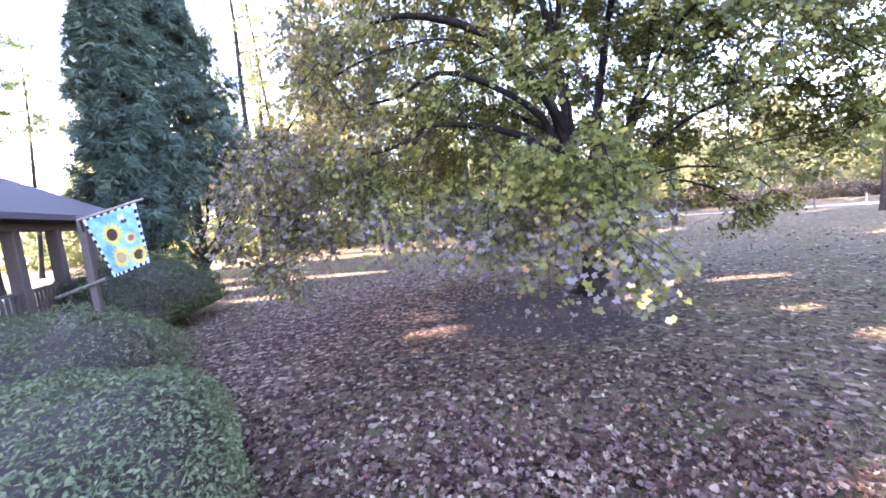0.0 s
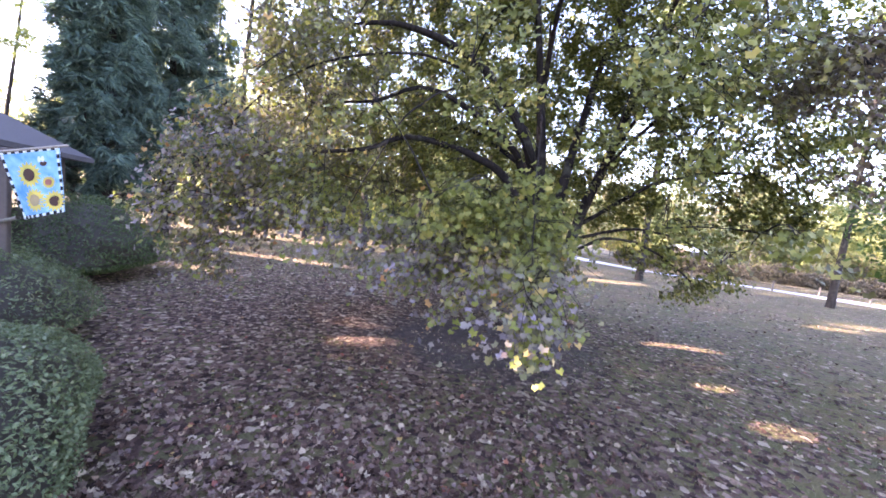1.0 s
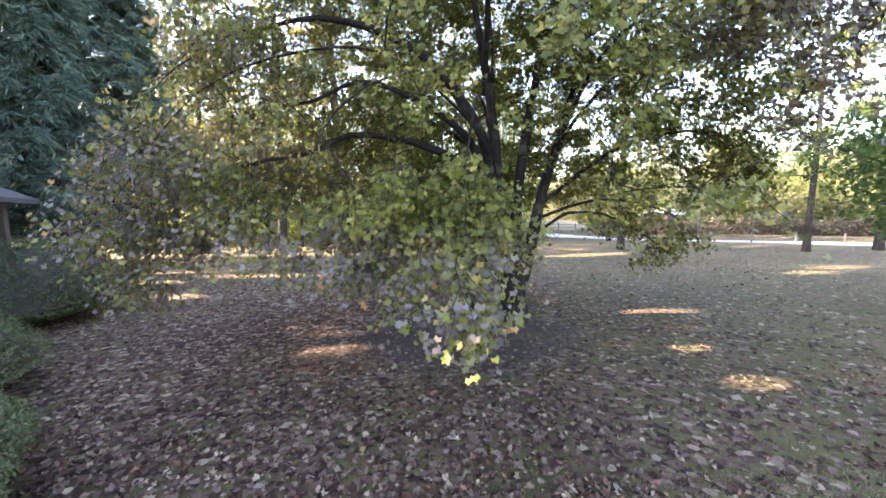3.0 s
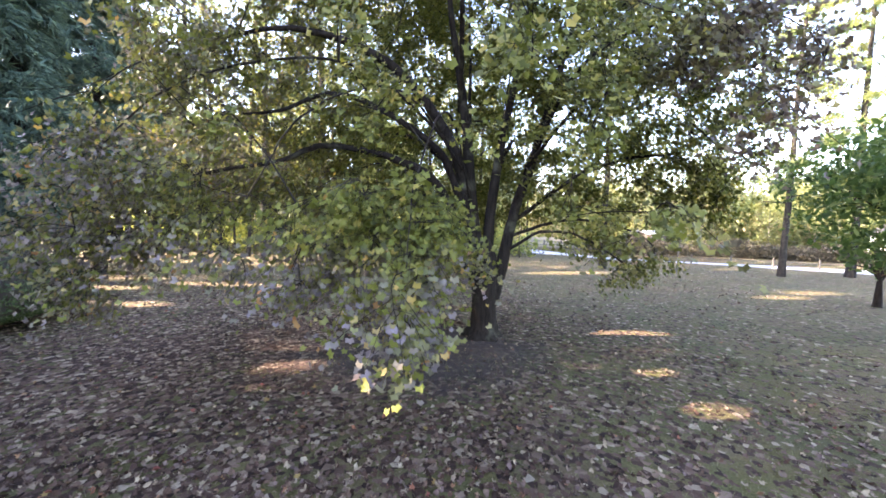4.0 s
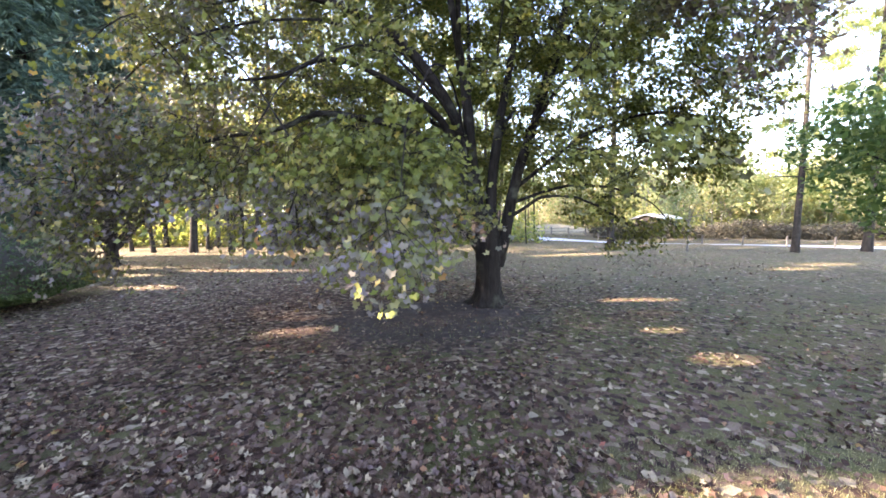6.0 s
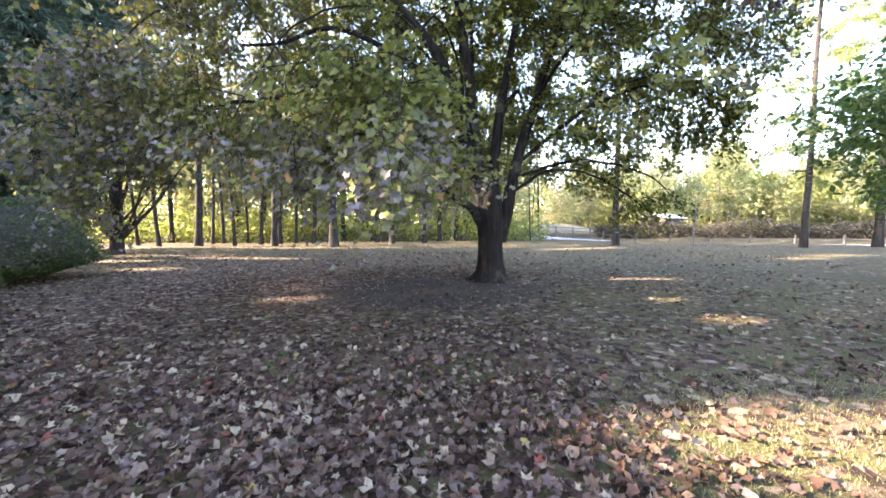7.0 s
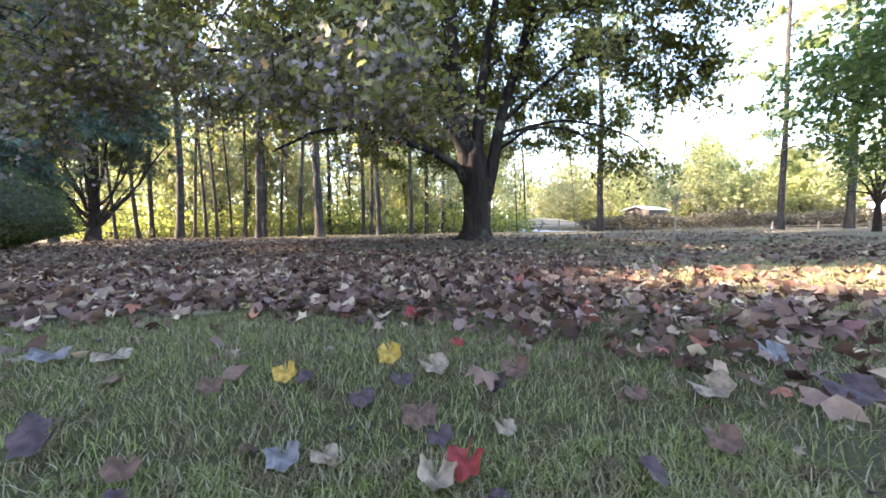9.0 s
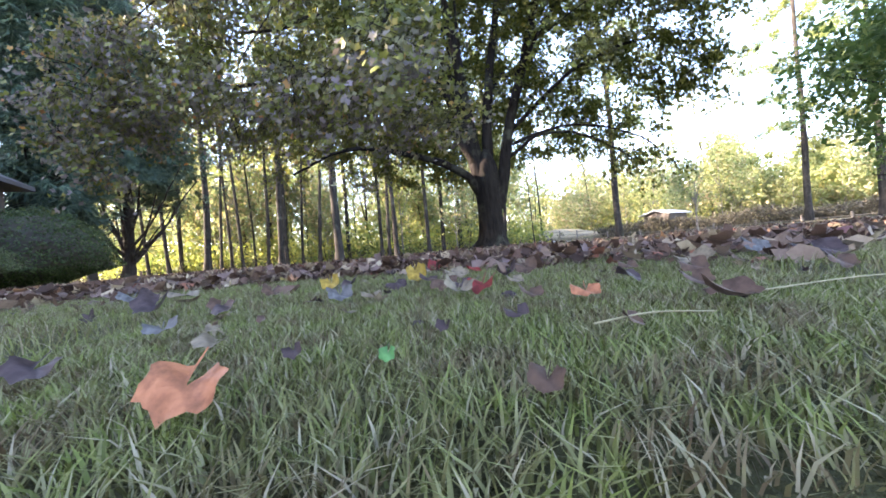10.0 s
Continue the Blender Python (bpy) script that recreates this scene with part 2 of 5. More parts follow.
THICKET = leaf_material("thicket_leaves", [(0.0, (0.11, 0.14, 0.05)), (0.6, (0.21, 0.225, 0.08)), (1.0, (0.36, 0.32, 0.10))], ([(0.0, (0.05, 0.07, 0.028)), (0.6, (0.07, 0.095, 0.035)), (1.0, (0.14, 0.14, 0.06))], 0.55, 0.66), 0.3, through_it=0.5)
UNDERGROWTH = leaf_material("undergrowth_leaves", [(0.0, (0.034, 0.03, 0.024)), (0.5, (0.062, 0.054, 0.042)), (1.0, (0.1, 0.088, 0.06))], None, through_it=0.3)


# ---- mesh helpers ----
RNG = np.random.default_rng(7)


def mesh_of(name, verts, faces, material, smooth=False):
    """A mesh from arrays of points and triangles."""
    verts, faces = np.asarray(verts, np.float32), np.asarray(faces, np.int32)
    me = bpy.data.meshes.new(name)
    me.vertices.add(len(verts))
    me.vertices.foreach_set("co", verts.ravel())
    me.loops.add(faces.size)
    me.loops.foreach_set("vertex_index", faces.ravel())
    me.polygons.add(len(faces))
    me.polygons.foreach_set("loop_start", np.arange(0, faces.size, 3, dtype=np.int32))
    me.update(calc_edges=True)
    me.validate()
    if smooth:
        me.polygons.foreach_set("use_smooth", np.ones(len(faces), bool))
    me.materials.append(material)
    return me


def part_mesh(name, data, parent=None, label="", kind=""):
    ob = new(name, data)
    ob.parent = parent
    return tagged(ob, label, kind=kind)


def part(name, bm, material, parent=None, label=""):
    me = bpy.data.meshes.new(name)
    bm.to_mesh(me)
    bm.free()
    me.materials.append(material)
    return part_mesh(name, me, parent, label)


def join(pieces):
    vs, fs, n = [], [], 0
    for v, f in pieces:
        vs.append(np.asarray(v, float))
        fs.append(np.asarray(f, int) + n)
        n += len(v)
    return np.concatenate(vs), np.concatenate(fs)


def curve_points(ctrl, n):
    """A smooth line through the control points."""
    c = np.asarray(ctrl, float)
    c = np.vstack([2 * c[0] - c[1], c, 2 * c[-1] - c[-2]])
    out = []
    for t in np.linspace(0, len(c) - 3 - 1e-6, n):
        i = int(t)
        u = t - i
        p0, p1, p2, p3 = c[i:i + 4]
        out.append(0.5 * (2 * p1 + (p2 - p0) * u + (2 * p0 - 5 * p1 + 4 * p2 - p3) * u * u + (3 * p1 - p0 - 3 * p2 + p3) * u ** 3))
    return np.array(out)


def tube(points, radii, sides=7, rough=0.0, rng=RNG):
    points = np.asarray(points, float)
    n = len(points)
    radii = np.broadcast_to(radii, n)
    tang = np.gradient(points, axis=0)
    tang /= np.linalg.norm(tang, axis=1)[:, None] + 1e-9
    ref = np.where(np.abs(tang[:, 2:3]) > 0.9, np.array([[1.0, 0, 0]]), np.array([[0, 0, 1.0]]))
    if np.abs(tang[:, 2]).mean() > 0.6:
        ref = np.tile([[1.0, 0.1, 0]], (n, 1))
    else:
        ref = np.tile([[0.05, 0.1, 1.0]], (n, 1))
    a = np.cross(tang, ref)
    a /= np.linalg.norm(a, axis=1)[:, None] + 1e-9
    b = np.cross(tang, a)
    ang = np.arange(sides) * 2 * np.pi / sides
    r = radii[:, None] * (1 + rough * rng.uniform(-1, 1, (n, sides)))
    v = points[:, None] + r[..., None] * (np.cos(ang)[None, :, None] * a[:, None] + np.sin(ang)[None, :, None] * b[:, None])
    i = np.arange(n - 1)[:, None] * sides
    j = np.arange(sides)[None]
    k = (j + 1) % sides
    q = np.stack([i + j, i + k, i + sides + k, i + sides + j], -1).reshape(-1, 4)
    f = np.concatenate([q[:, [0, 1, 2]], q[:, [0, 2, 3]]])
    v = np.concatenate([v.reshape(-1, 3), points[-1:] + tang[-1:] * radii[-1]])
    top = (n - 1) * sides
    cap = np.stack([top + j[0], top + k[0], np.full(sides, n * sides)], 1)
    return v, np.concatenate([f, cap])


def frames_for(normals, spin):
    """Turns that lay +z along each normal, spun about it."""
    n = normals / (np.linalg.norm(normals, axis=1)[:, None] + 1e-9)
    ref = np.where(np.abs(n[:, 2:3]) > 0.95, np.array([[1.0, 0, 0]]), np.array([[0, 0, 1.0]]))
    x = np.cross(ref, n)
    x /= np.linalg.norm(x, axis=1)[:, None] + 1e-9
    y = np.cross(n, x)
    c, s = np.cos(spin)[:, None], np.sin(spin)[:, None]
    return np.stack([x * c + y * s, y * c - x * s, n], -1)


def scatter(templates, pos, rot, size, rng=RNG):
    """Copies of small leaf shapes, joined. Each template: points, triangles."""
    pick = rng.integers(0, len(templates), len(pos))
    out = []
    for k, (tv, tf) in enumerate(templates):
        sel = pick == k
        if not sel.any():
            continue
        v = np.einsum("nij,kj->nki", rot[sel], tv) * size[sel][:, None, None] + pos[sel][:, None]
        f = tf[None] + (np.arange(sel.sum()) * len(tv))[:, None, None]
        out.append((v.reshape(-1, 3), f.reshape(-1, 3)))
    return join(out)


def star_leaf(curl, fold, lobes=5, deep=0.48, sharp=1.0, rng=RNG, stem=True):
    """A lobed leaf, one long, with its middle at the origin."""
    pts, n = [(0.0, -0.12, 0.0)], 2 * lobes - 1
    for i in range(n):
        a = radians(-125 + 250 * i / (n - 1))
        tip = i % 2 == 0
        r = (0.56 - 0.10 * abs(a) / 2.2) if tip else deep * 0.56 * sharp
        r *= rng.uniform(0.9, 1.1)
        pts.append((r * math.sin(a), r * math.cos(a) - 0.12, 0.0))
    pts.append((0.05, -0.2, 0))
    pts.append((-0.05, -0.2, 0))
    v = np.array(pts)
    d = np.hypot(v[:, 0], v[:, 1] + 0.12)
    v[:, 2] = curl * d ** 2 + fold * np.abs(v[:, 0]) + rng.uniform(-0.04, 0.04, len(v)) * (d > 0.1)
    f = [(0, i + 1, i) for i in range(1, n)]
    f += [(0, 1, n + 2), (0, n + 1, n)]
    if stem:
        v = np.vstack([v, [[0.012, -0.62, -0.03 + curl * 0.2], [-0.012, -0.62, -0.03 + curl * 0.2]]])
        f += [(0, n + 3, n + 4)]
    return v, np.array(f)


def small_leaf(curl, fold, rng=RNG):
    """A three-pointed leaf of four faces, for the depth of a crown."""
    xy = np.array([(0, -0.5), (0.44, -0.02), (0.17, 0.1), (0, 0.5), (-0.17, 0.1), (-0.44, -0.02)]) * rng.uniform(0.9, 1.1, (6, 2))
    z = curl * (xy ** 2).sum(1) + fold * np.abs(xy[:, 0])
    return np.column_stack([xy, z]), np.array([(0, 1, 2), (0, 2, 3), (0, 3, 4), (0, 4, 5)])


def oval_leaf(width=0.5, bend=0.2):
    v = np.array([(0, -0.5, 0), (width * 0.5, 0.02, 0.08), (0, 0.05, bend * 0.3), (-width * 0.5, 0.02, 0.08), (0, 0.5, -bend)])
    return v, np.array([(0, 1, 2), (0, 2, 3), (1, 4, 2), (3, 2, 4)])


def unit(n, rng=RNG):
    v = rng.normal(size=(n, 3))
    return v / np.linalg.norm(v, axis=1)[:, None]


def box_bm(sx, sy, sz, at=(0, 0, 0), turn=0.0, bevel=0.0, bm=None):
    bm = bm or bmesh.new()
    r = bmesh.ops.create_cube(bm, size=1.0, matrix=Matrix.Translation(at) @ Matrix.Rotation(radians(turn), 4, "Z") @ Matrix.Diagonal((sx, sy, sz, 1)))
    if bevel:
        es = list({e for v in r["verts"] for e in v.link_edges})
        bmesh.ops.bevel(bm, geom=es, offset=bevel, segments=1, affect="EDGES")
    return bm


def thing(name, at, label, category, group="", turn=0.0, kind=""):
    ob = new(name)
    ob.empty_display_size = 0.2
    ob.matrix_basis = pose(*at, 0, 0, turn)
    return tagged(ob, label, category, group, kind)


# ---- ground ----
TREE = np.array([3.3, 8.1])


ROAD_A, ROAD_B = np.array([2.0, 43.5]), np.array([60.0, 7.0])


def ground_height(x, y):
    """Nearly level lawn with a low rise round the old tree, falling to the road."""
    x, y = np.asarray(x, float), np.asarray(y, float)
    r2 = (x - TREE[0]) ** 2 + (y - TREE[1]) ** 2
    far = np.clip((np.hypot(x, y) - 4) / 12, 0, 1)
    bank = 1.7 * np.exp(-((x - 17.5) / 6.0) ** 2 - ((y - 42.0) / 2.6) ** 2)
    d = (ROAD_B - ROAD_A) / np.linalg.norm(ROAD_B - ROAD_A)
    along = np.clip(((x - ROAD_A[0]) * d[0] + (y - ROAD_A[1]) * d[1]) / np.linalg.norm(ROAD_B - ROAD_A), 0, 1)
    across = -(x - ROAD_A[0]) * d[1] + (y - ROAD_A[1]) * d[0] - 1.3 * np.sin(3 * along)
    dip = 0.34 * np.exp(-(across / 3.2) ** 4) * np.clip((x - 16) / 6, 0, 1)
    z = bank - dip + 0.09 * np.exp(-r2 / 6.0) + far * (0.05 * np.sin(x * 0.21 + 1) * np.cos(y * 0.17) + 0.03 * np.sin(x * 0.5 + y * 0.33))
    return z


def build_ground():
    s = np.linspace(-1, 1, 261)
    u = np.sinh(s * 6.0) / math.sinh(6.0) * 450
    X, Y = np.meshgrid(u + 1.5, u + 4.0)
    Z = ground_height(X, Y)
    n = len(s)
    v = np.stack([X, Y, Z], -1).reshape(-1, 3)
    i = (np.arange(n - 1)[:, None] * n + np.arange(n - 1)[None]).ravel()
    f = np.concatenate([np.stack([i, i + 1, i + n + 1], 1), np.stack([i, i + n + 1, i + n], 1)])
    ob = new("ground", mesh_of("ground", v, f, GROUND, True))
    return tagged(ob, "patchy lawn strewn with brown fallen leaves", "ground", kind="structure")


ground = build_ground()

# ---- the old maple ----
BASE = np.array([TREE[0], TREE[1], float(ground_height(*TREE))])
STEMS = [  # way points and the radius at each end
    ([(3.15, 8.05, 1.4), (2.95, 8.05, 2.6), (2.79, 8.05, 3.46), (2.44, 7.85, 4.34), (1.62, 7.6, 5.34), (0.77, 7.4, 5.77), (0.0, 7.15, 5.86), (-0.6, 6.9, 5.75), (-1.4, 6.7, 5.45)], 0.16, 0.025),
    ([(3.22, 8.1, 1.2), (3.01, 8.15, 2.62), (2.83, 8.2, 4.2), (2.64, 8.25, 5.66), (2.4, 8.3, 7.2), (2.3, 8.3, 8.8)], 0.165, 0.03),
    ([(3.02, 8.3, 2.6), (3.0, 8.9, 5.2), (3.0, 9.4, 8.0)], 0.07, 0.02),
    ([(3.36, 8.12, 1.2), (3.4, 8.18, 2.6), (3.62, 8.25, 4.13), (3.91, 8.32, 5.64), (4.32, 8.4, 7.4), (4.6, 8.6, 8.8)], 0.14, 0.03),
    ([(3.5, 8.1, 0.95), (3.65, 8.06, 1.52), (3.86, 8.02, 2.64), (4.24, 7.98, 3.86), (4.67, 7.94, 5.42), (5.14, 7.9, 7.18), (5.6, 7.7, 8.6)], 0.16, 0.03),
    ([(3.0, 8.05, 2.3), (2.47, 8.0, 3.68), (2.1, 7.78, 4.09), (1.41, 7.57, 4.51), (0.57, 7.35, 4.82), (0.0, 7.13, 4.79), (-0.6, 6.92, 4.42), (-1.15, 6.7, 4.24)], 0.09, 0.02),
    ([(3.02, 8.0, 2.0), (2.12, 7.9, 3.42), (1.4, 7.78, 3.8), (0.75, 7.66, 3.95), (-0.06, 7.42, 3.98), (-0.69, 7.18, 3.6), (-1.45, 6.94, 3.38), (-2.3, 6.7, 3.1)], 0.10, 0.02),
    ([(3.1, 8.05, 1.3), (2.77, 7.9, 1.72), (2.06, 7.8, 2.05), (1.5, 7.7, 2.21), (0.73, 7.6, 2.33), (0.11, 7.5, 2.25), (-0.7, 7.4, 1.87)], 0.1, 0.02),
    ([(3.7, 8.05, 1.95), (4.44, 7.85, 2.39), (5.12, 7.7, 2.37), (5.94, 7.55, 1.91), (6.4, 7.4, 1.5)], 0.04, 0.01),
    ([(3.85, 8.1, 2.6), (5.2, 7.6, 3.6), (6.6, 7.1, 3.9), (7.5, 6.9, 3.3)], 0.05, 0.012),
    ([(2.92, 7.98, 3.0), (2.4, 6.7, 4.2), (2.0, 5.1, 3.9), (1.7, 3.9, 3.0), (1.6, 3.25, 2.1)], 0.024, 0.005),
    ([(2.72, 7.9, 3.7), (1.5, 6.5, 4.7), (0.3, 5.3, 4.0), (-0.35, 4.7, 2.5)], 0.026, 0.006),
    ([(2.6, 7.9, 4.1), (0.6, 6.7, 5.2), (-1.6, 5.7, 4.4), (-2.7, 5.1, 2.7)], 0.032, 0.006),
    ([(4.1, 7.95, 3.8), (4.9, 7.1, 4.9), (6.2, 6.4, 5.7), (7.4, 6.2, 5.9)], 0.045, 0.01),
    ([(4.3, 7.95, 4.1), (4.5, 6.6, 5.2), (4.6, 5.0, 5.2), (4.9, 3.8, 4.6)], 0.045, 0.01),
    ([(3.8, 8.1, 2.3), (5.2, 8.2, 2.7), (6.8, 8.4, 2.5), (7.9, 8.5, 1.7)], 0.04, 0.01),
    ([(2.7, 8.3, 5.0), (2.4, 6.4, 6.8), (2.0, 4.8, 7.2)], 0.06, 0.015),
    ([(3.5, 8.35, 3.6), (4.4, 10.0, 4.8), (5.2, 11.8, 4.6)], 0.07, 0.015),
    ([(2.85, 8.3, 3.7), (1.2, 10.4, 5.0), (-0.2, 12.0, 4.4)], 0.07, 0.015),
]
CROWN_MID, CROWN_R = np.array([2.6, 7.8, 4.3]), np.array([5.8, 5.2, 5.4])


def crown_centres(n, rng):
    """Where sprays of leaves sit: a hollow dome whose hem hangs low towards the house."""
    out = []
    while len(out) < n:
        z = rng.uniform(1.3, 9.4)
        k = (z - CROWN_MID[2]) / CROWN_R[2]
        lim = math.sqrt(max(0.02, 1 - k * k)) if k > 0 else 1 - 0.3 * k * k
        a = rng.uniform(0, 2 * math.pi)
        rho = lim * (rng.uniform(0.66, 1.0) if rng.random() < 0.66 else rng.uniform(0.2, 0.7))
        if rng.random() > rho / lim + 0.15:
            continue
        x, y = CROWN_MID[0] + CROWN_R[0] * rho * math.cos(a) * (0.93 if math.cos(a) > 0 else 1.0), CROWN_MID[1] + CROWN_R[1] * rho * math.sin(a)
        hem = 2.05 + 1.7 * (1 - rho) + 0.2 * math.sin(3 * a + 1)
        if x > 4.3:
            hem = max(hem, 3.35 if y < 7.6 else 2.8)
        if x < -0.5 and y > 6.2:
            hem = max(hem, 2.9)
        if z < hem:
            continue
        if 0.259 * x + 0.966 * y < 3.9 and z < 3.2:
            continue
        if z > 4.6 and rng.random() < 0.25:
            continue
        if y < 6.9 and z > 2.9 and -1.3 < x < 5.0 and rng.random() < (0.85 if z < 5.6 and x < 3.0 else 0.62):
            continue
        if x < 0.72 - 0.56 * y and z > 3.9:
            continue
        lane = (x - 1.69) / (y - 0.3)
        if y < 7.4 and z < 3.5 and 0.18 < lane < 0.42 and rng.random() < 0.93:
            continue
        if x > 4.3 and (rng.random() < 0.28 or (y < 6.3 and rng.random() < 0.4)):
            continue
        out.append((x, y, z))
    return np.array(out)


def build_maple():
    rng = np.random.default_rng(21)
    tree = thing("maple_tree", BASE, "old spreading maple with a forked grey trunk and turning leaves", "tree")
    # trunk with root flare
    zs = np.array([-0.12, 0.0, 0.08, 0.2, 0.4, 0.7, 1.0, 1.4, 1.8, 2.1])
    line = np.stack([0.02 * np.sin(zs * 3), 0.02 * np.cos(zs * 2.2), zs], 1)
    v, f = tube(line, np.array([0.56, 0.45, 0.37, 0.31, 0.275, 0.265, 0.27, 0.29, 0.26, 0.12]), 18, 0.05, rng)
    ang = np.arctan2(v[:, 1], v[:, 0])
    low = np.clip(1 - v[:, 2] / 0.5, 0, 1)
    v[:, :2] *= (1 + 0.16 * low * np.sin(ang * 5 + 0.7) + 0.05 * np.sin(ang * 3))[:, None]
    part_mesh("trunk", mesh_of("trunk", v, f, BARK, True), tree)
    lines = []
    for ctrl, r0, r1 in STEMS:
        p = curve_points(np.array(ctrl) - BASE, 34)
        wob = rng.normal(0, 0.02, p.shape)
        wob[:2] = 0
        p += np.cumsum(wob, 0) * 0.35
        v, f = tube(p, np.linspace(r0, r1, len(p)) ** 1.0, 9, 0.07, rng)
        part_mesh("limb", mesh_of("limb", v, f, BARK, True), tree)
        lines.append(p)
    nodes = np.concatenate([p[6:] for p in lines])
    # sprays of leaves, on twigs that grow from the nearest limb
    cs = crown_centres(1560, rng) - BASE
    boughs = [  # low and outer boughs: middle, spread, sprays
        ((1.6, 3.15, 1.88), (0.06, 0.05, 0.16), 4), ((1.6, 3.65, 2.15), (0.2, 0.18, 0.25), 7), ((1.15, 3.9, 1.85), (0.1, 0.15, 0.1), 2), ((1.5, 4.1, 2.35), (0.25, 0.25, 0.3), 8),
        ((0.7, 4.3, 2.05), (0.35, 0.3, 0.22), 9), ((0.25, 4.6, 2.35), (0.35, 0.3, 0.25), 7), ((1.05, 4.3, 2.7), (0.45, 0.4, 0.3), 12), ((-0.3, 4.4, 2.25), (0.12, 0.15, 0.12), 2),
        ((-2.1, 5.2, 2.8), (0.35, 0.35, 0.5), 18), ((-1.3, 5.0, 2.8), (0.5, 0.4, 0.35), 16), ((-2.5, 5.1, 1.65), (0.15, 0.15, 0.12), 4), ((-2.6, 5.1, 2.2), (0.35, 0.3, 0.3), 13), ((-3.05, 4.95, 2.8), (0.3, 0.3, 0.35), 14), ((-2.6, 5.0, 3.6), (0.4, 0.3, 0.45), 16), ((-1.9, 5.7, 4.4), (0.4, 0.5, 0.4), 16), ((-1.4, 5.7, 4.9), (0.55, 0.5, 0.45), 14), ((-3.4, 6.4, 3.4), (0.4, 0.6, 0.6), 14),
        ((6.2, 7.4, 1.85), (0.35, 0.25, 0.2), 7), ((5.4, 7.6, 2.3), (0.4, 0.2, 0.15), 4), ((7.5, 8.3, 1.75), (0.4, 0.4, 0.22), 3), ((6.2, 8.6, 2.5), (0.5, 0.4, 0.25), 5), ((7.6, 7.2, 3.2), (0.35, 0.3, 0.25), 5), ((7.2, 6.6, 3.2), (0.25, 0.25, 0.2), 6),
        ((4.7, 3.9, 4.6), (0.32, 0.25, 0.18), 17), ((4.6, 4.7, 4.95), (0.45, 0.4, 0.25), 13),
        ((0.5, 10.0, 4.2), (1.6, 1.0, 1.0), 60), ((3.2, 11.0, 4.5), (1.6, 0.8, 1.0), 30), ((4.0, 9.6, 6.3), (1.4, 0.9, 1.1), 50), ((5.3, 7.6, 5.2), (0.9, 0.7, 0.8), 36), ((4.4, 7.3, 6.2), (0.9, 0.6, 0.7), 22), ((6.3, 7.4, 4.5), (0.6, 0.6, 0.4), 12), ((-1.8, 8.8, 3.6), (0.9, 1.0, 0.8), 30),
        ((2.1, 5.3, 1.95), (0.25, 0.3, 0.15), 4), ((1.7, 4.7, 2.35), (0.4, 0.5, 0.35), 14), ((1.7, 5.6, 2.3), (0.45, 0.5, 0.3), 12), ((2.1, 6.4, 2.3), (0.35, 0.4, 0.3), 6),
        ((7.1, 6.3, 4.7), (0.4, 0.4, 0.6), 17), ((7.2, 6.2, 6.0), (0.5, 0.5, 0.6), 10), ((6.2, 6.0, 5.4), (0.6, 0.4, 0.8), 18), ((6.6, 6.3, 4.0), (0.5, 0.4, 0.3), 11), ((4.6, 6.0, 5.6), (0.7, 0.5, 0.8), 12)]
    cs = np.concatenate([cs] + [np.array(mid) - BASE + rng.normal(size=(n, 3)) * np.array(spread) for mid, spread, n in boughs])
    # the side by the house bulges at half height and draws in above
    side = (cs[:, 0] + BASE[0] - 0.72) / np.maximum(cs[:, 1] + BASE[1], 1.0)
    cs = cs[side > np.interp(cs[:, 2] + BASE[2], (1.4, 1.9, 2.8, 3.3, 3.8, 4.3), (-0.64, -0.72, -0.75, -0.7, -0.58, -0.48))]
    # every spray grows from the nearest limb or from a spray further in
    gap = np.array([np.linalg.norm(nodes - c, axis=1).min() for c in cs])
    cs = cs[np.argsort(gap)]
    grown = np.concatenate([nodes, np.zeros((len(cs), 3))])
    count = len(nodes)
    twigs, lp, ln, ls = [], [], [], []
    for c in cs:
        cost = np.linalg.norm(grown[:count] - c, axis=1) + 0.4 * np.clip(grown[:count, 2] - c[2] - 0.6, 0, None)
        o = grown[cost.argmin()]
        grown[count] = c
        count += 1
        reach = np.linalg.norm(o - c)
        mid = (o + c) / 2 + np.array([0, 0, 0.12 * reach]) + rng.normal(0, 0.05, 3)
        p = curve_points([o, mid, c], 7)
        twigs.append(tube(p[::2], np.linspace(0.006 + 0.005 * min(1.0, reach), 0.0035, 4), 3, 0.0, rng))
        out = c * np.array([1, 1, 0.25])
        out = out / (np.linalg.norm(out) + 1e-6)
        front = c[1] + BASE[1] < 6.2
        for _ in range(5):
            e = c + unit(1, rng)[0] * np.array([0.42, 0.42, 0.2]) * rng.uniform(0.6, 1.15) + out * 0.12
            e[2] -= rng.uniform(0.05, 0.3)
            q = curve_points([p[rng.integers(3, 7)], (p[-1] + e) / 2 + np.array([0, 0, 0.06]), e], 3)
            if c[1] < 0:
                twigs.append(tube(q, np.linspace(0.004, 0.0022, 3), 3, 0.0, rng))
            m = int(rng.integers(12, 20))
            s = rng.uniform(0.15, 1.05, m)
            base = q[0] + (q[-1] - q[0]) * s[:, None]
            base += rng.normal(size=(m, 3)) * np.array([0.09, 0.09, 0.07])
            base[:, 2] -= 0.05 + 0.05 * s
            lp.append(base)
            ln.append(out * 0.75 + np.array([0, 0, 0.4]) + rng.normal(size=(m, 3)) * 0.5)
            ls.append(rng.uniform(0.06, 0.098, m) if front else rng.uniform(0.07, 0.115, m))
    v, f = join(twigs)
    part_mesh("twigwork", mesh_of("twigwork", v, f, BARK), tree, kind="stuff")
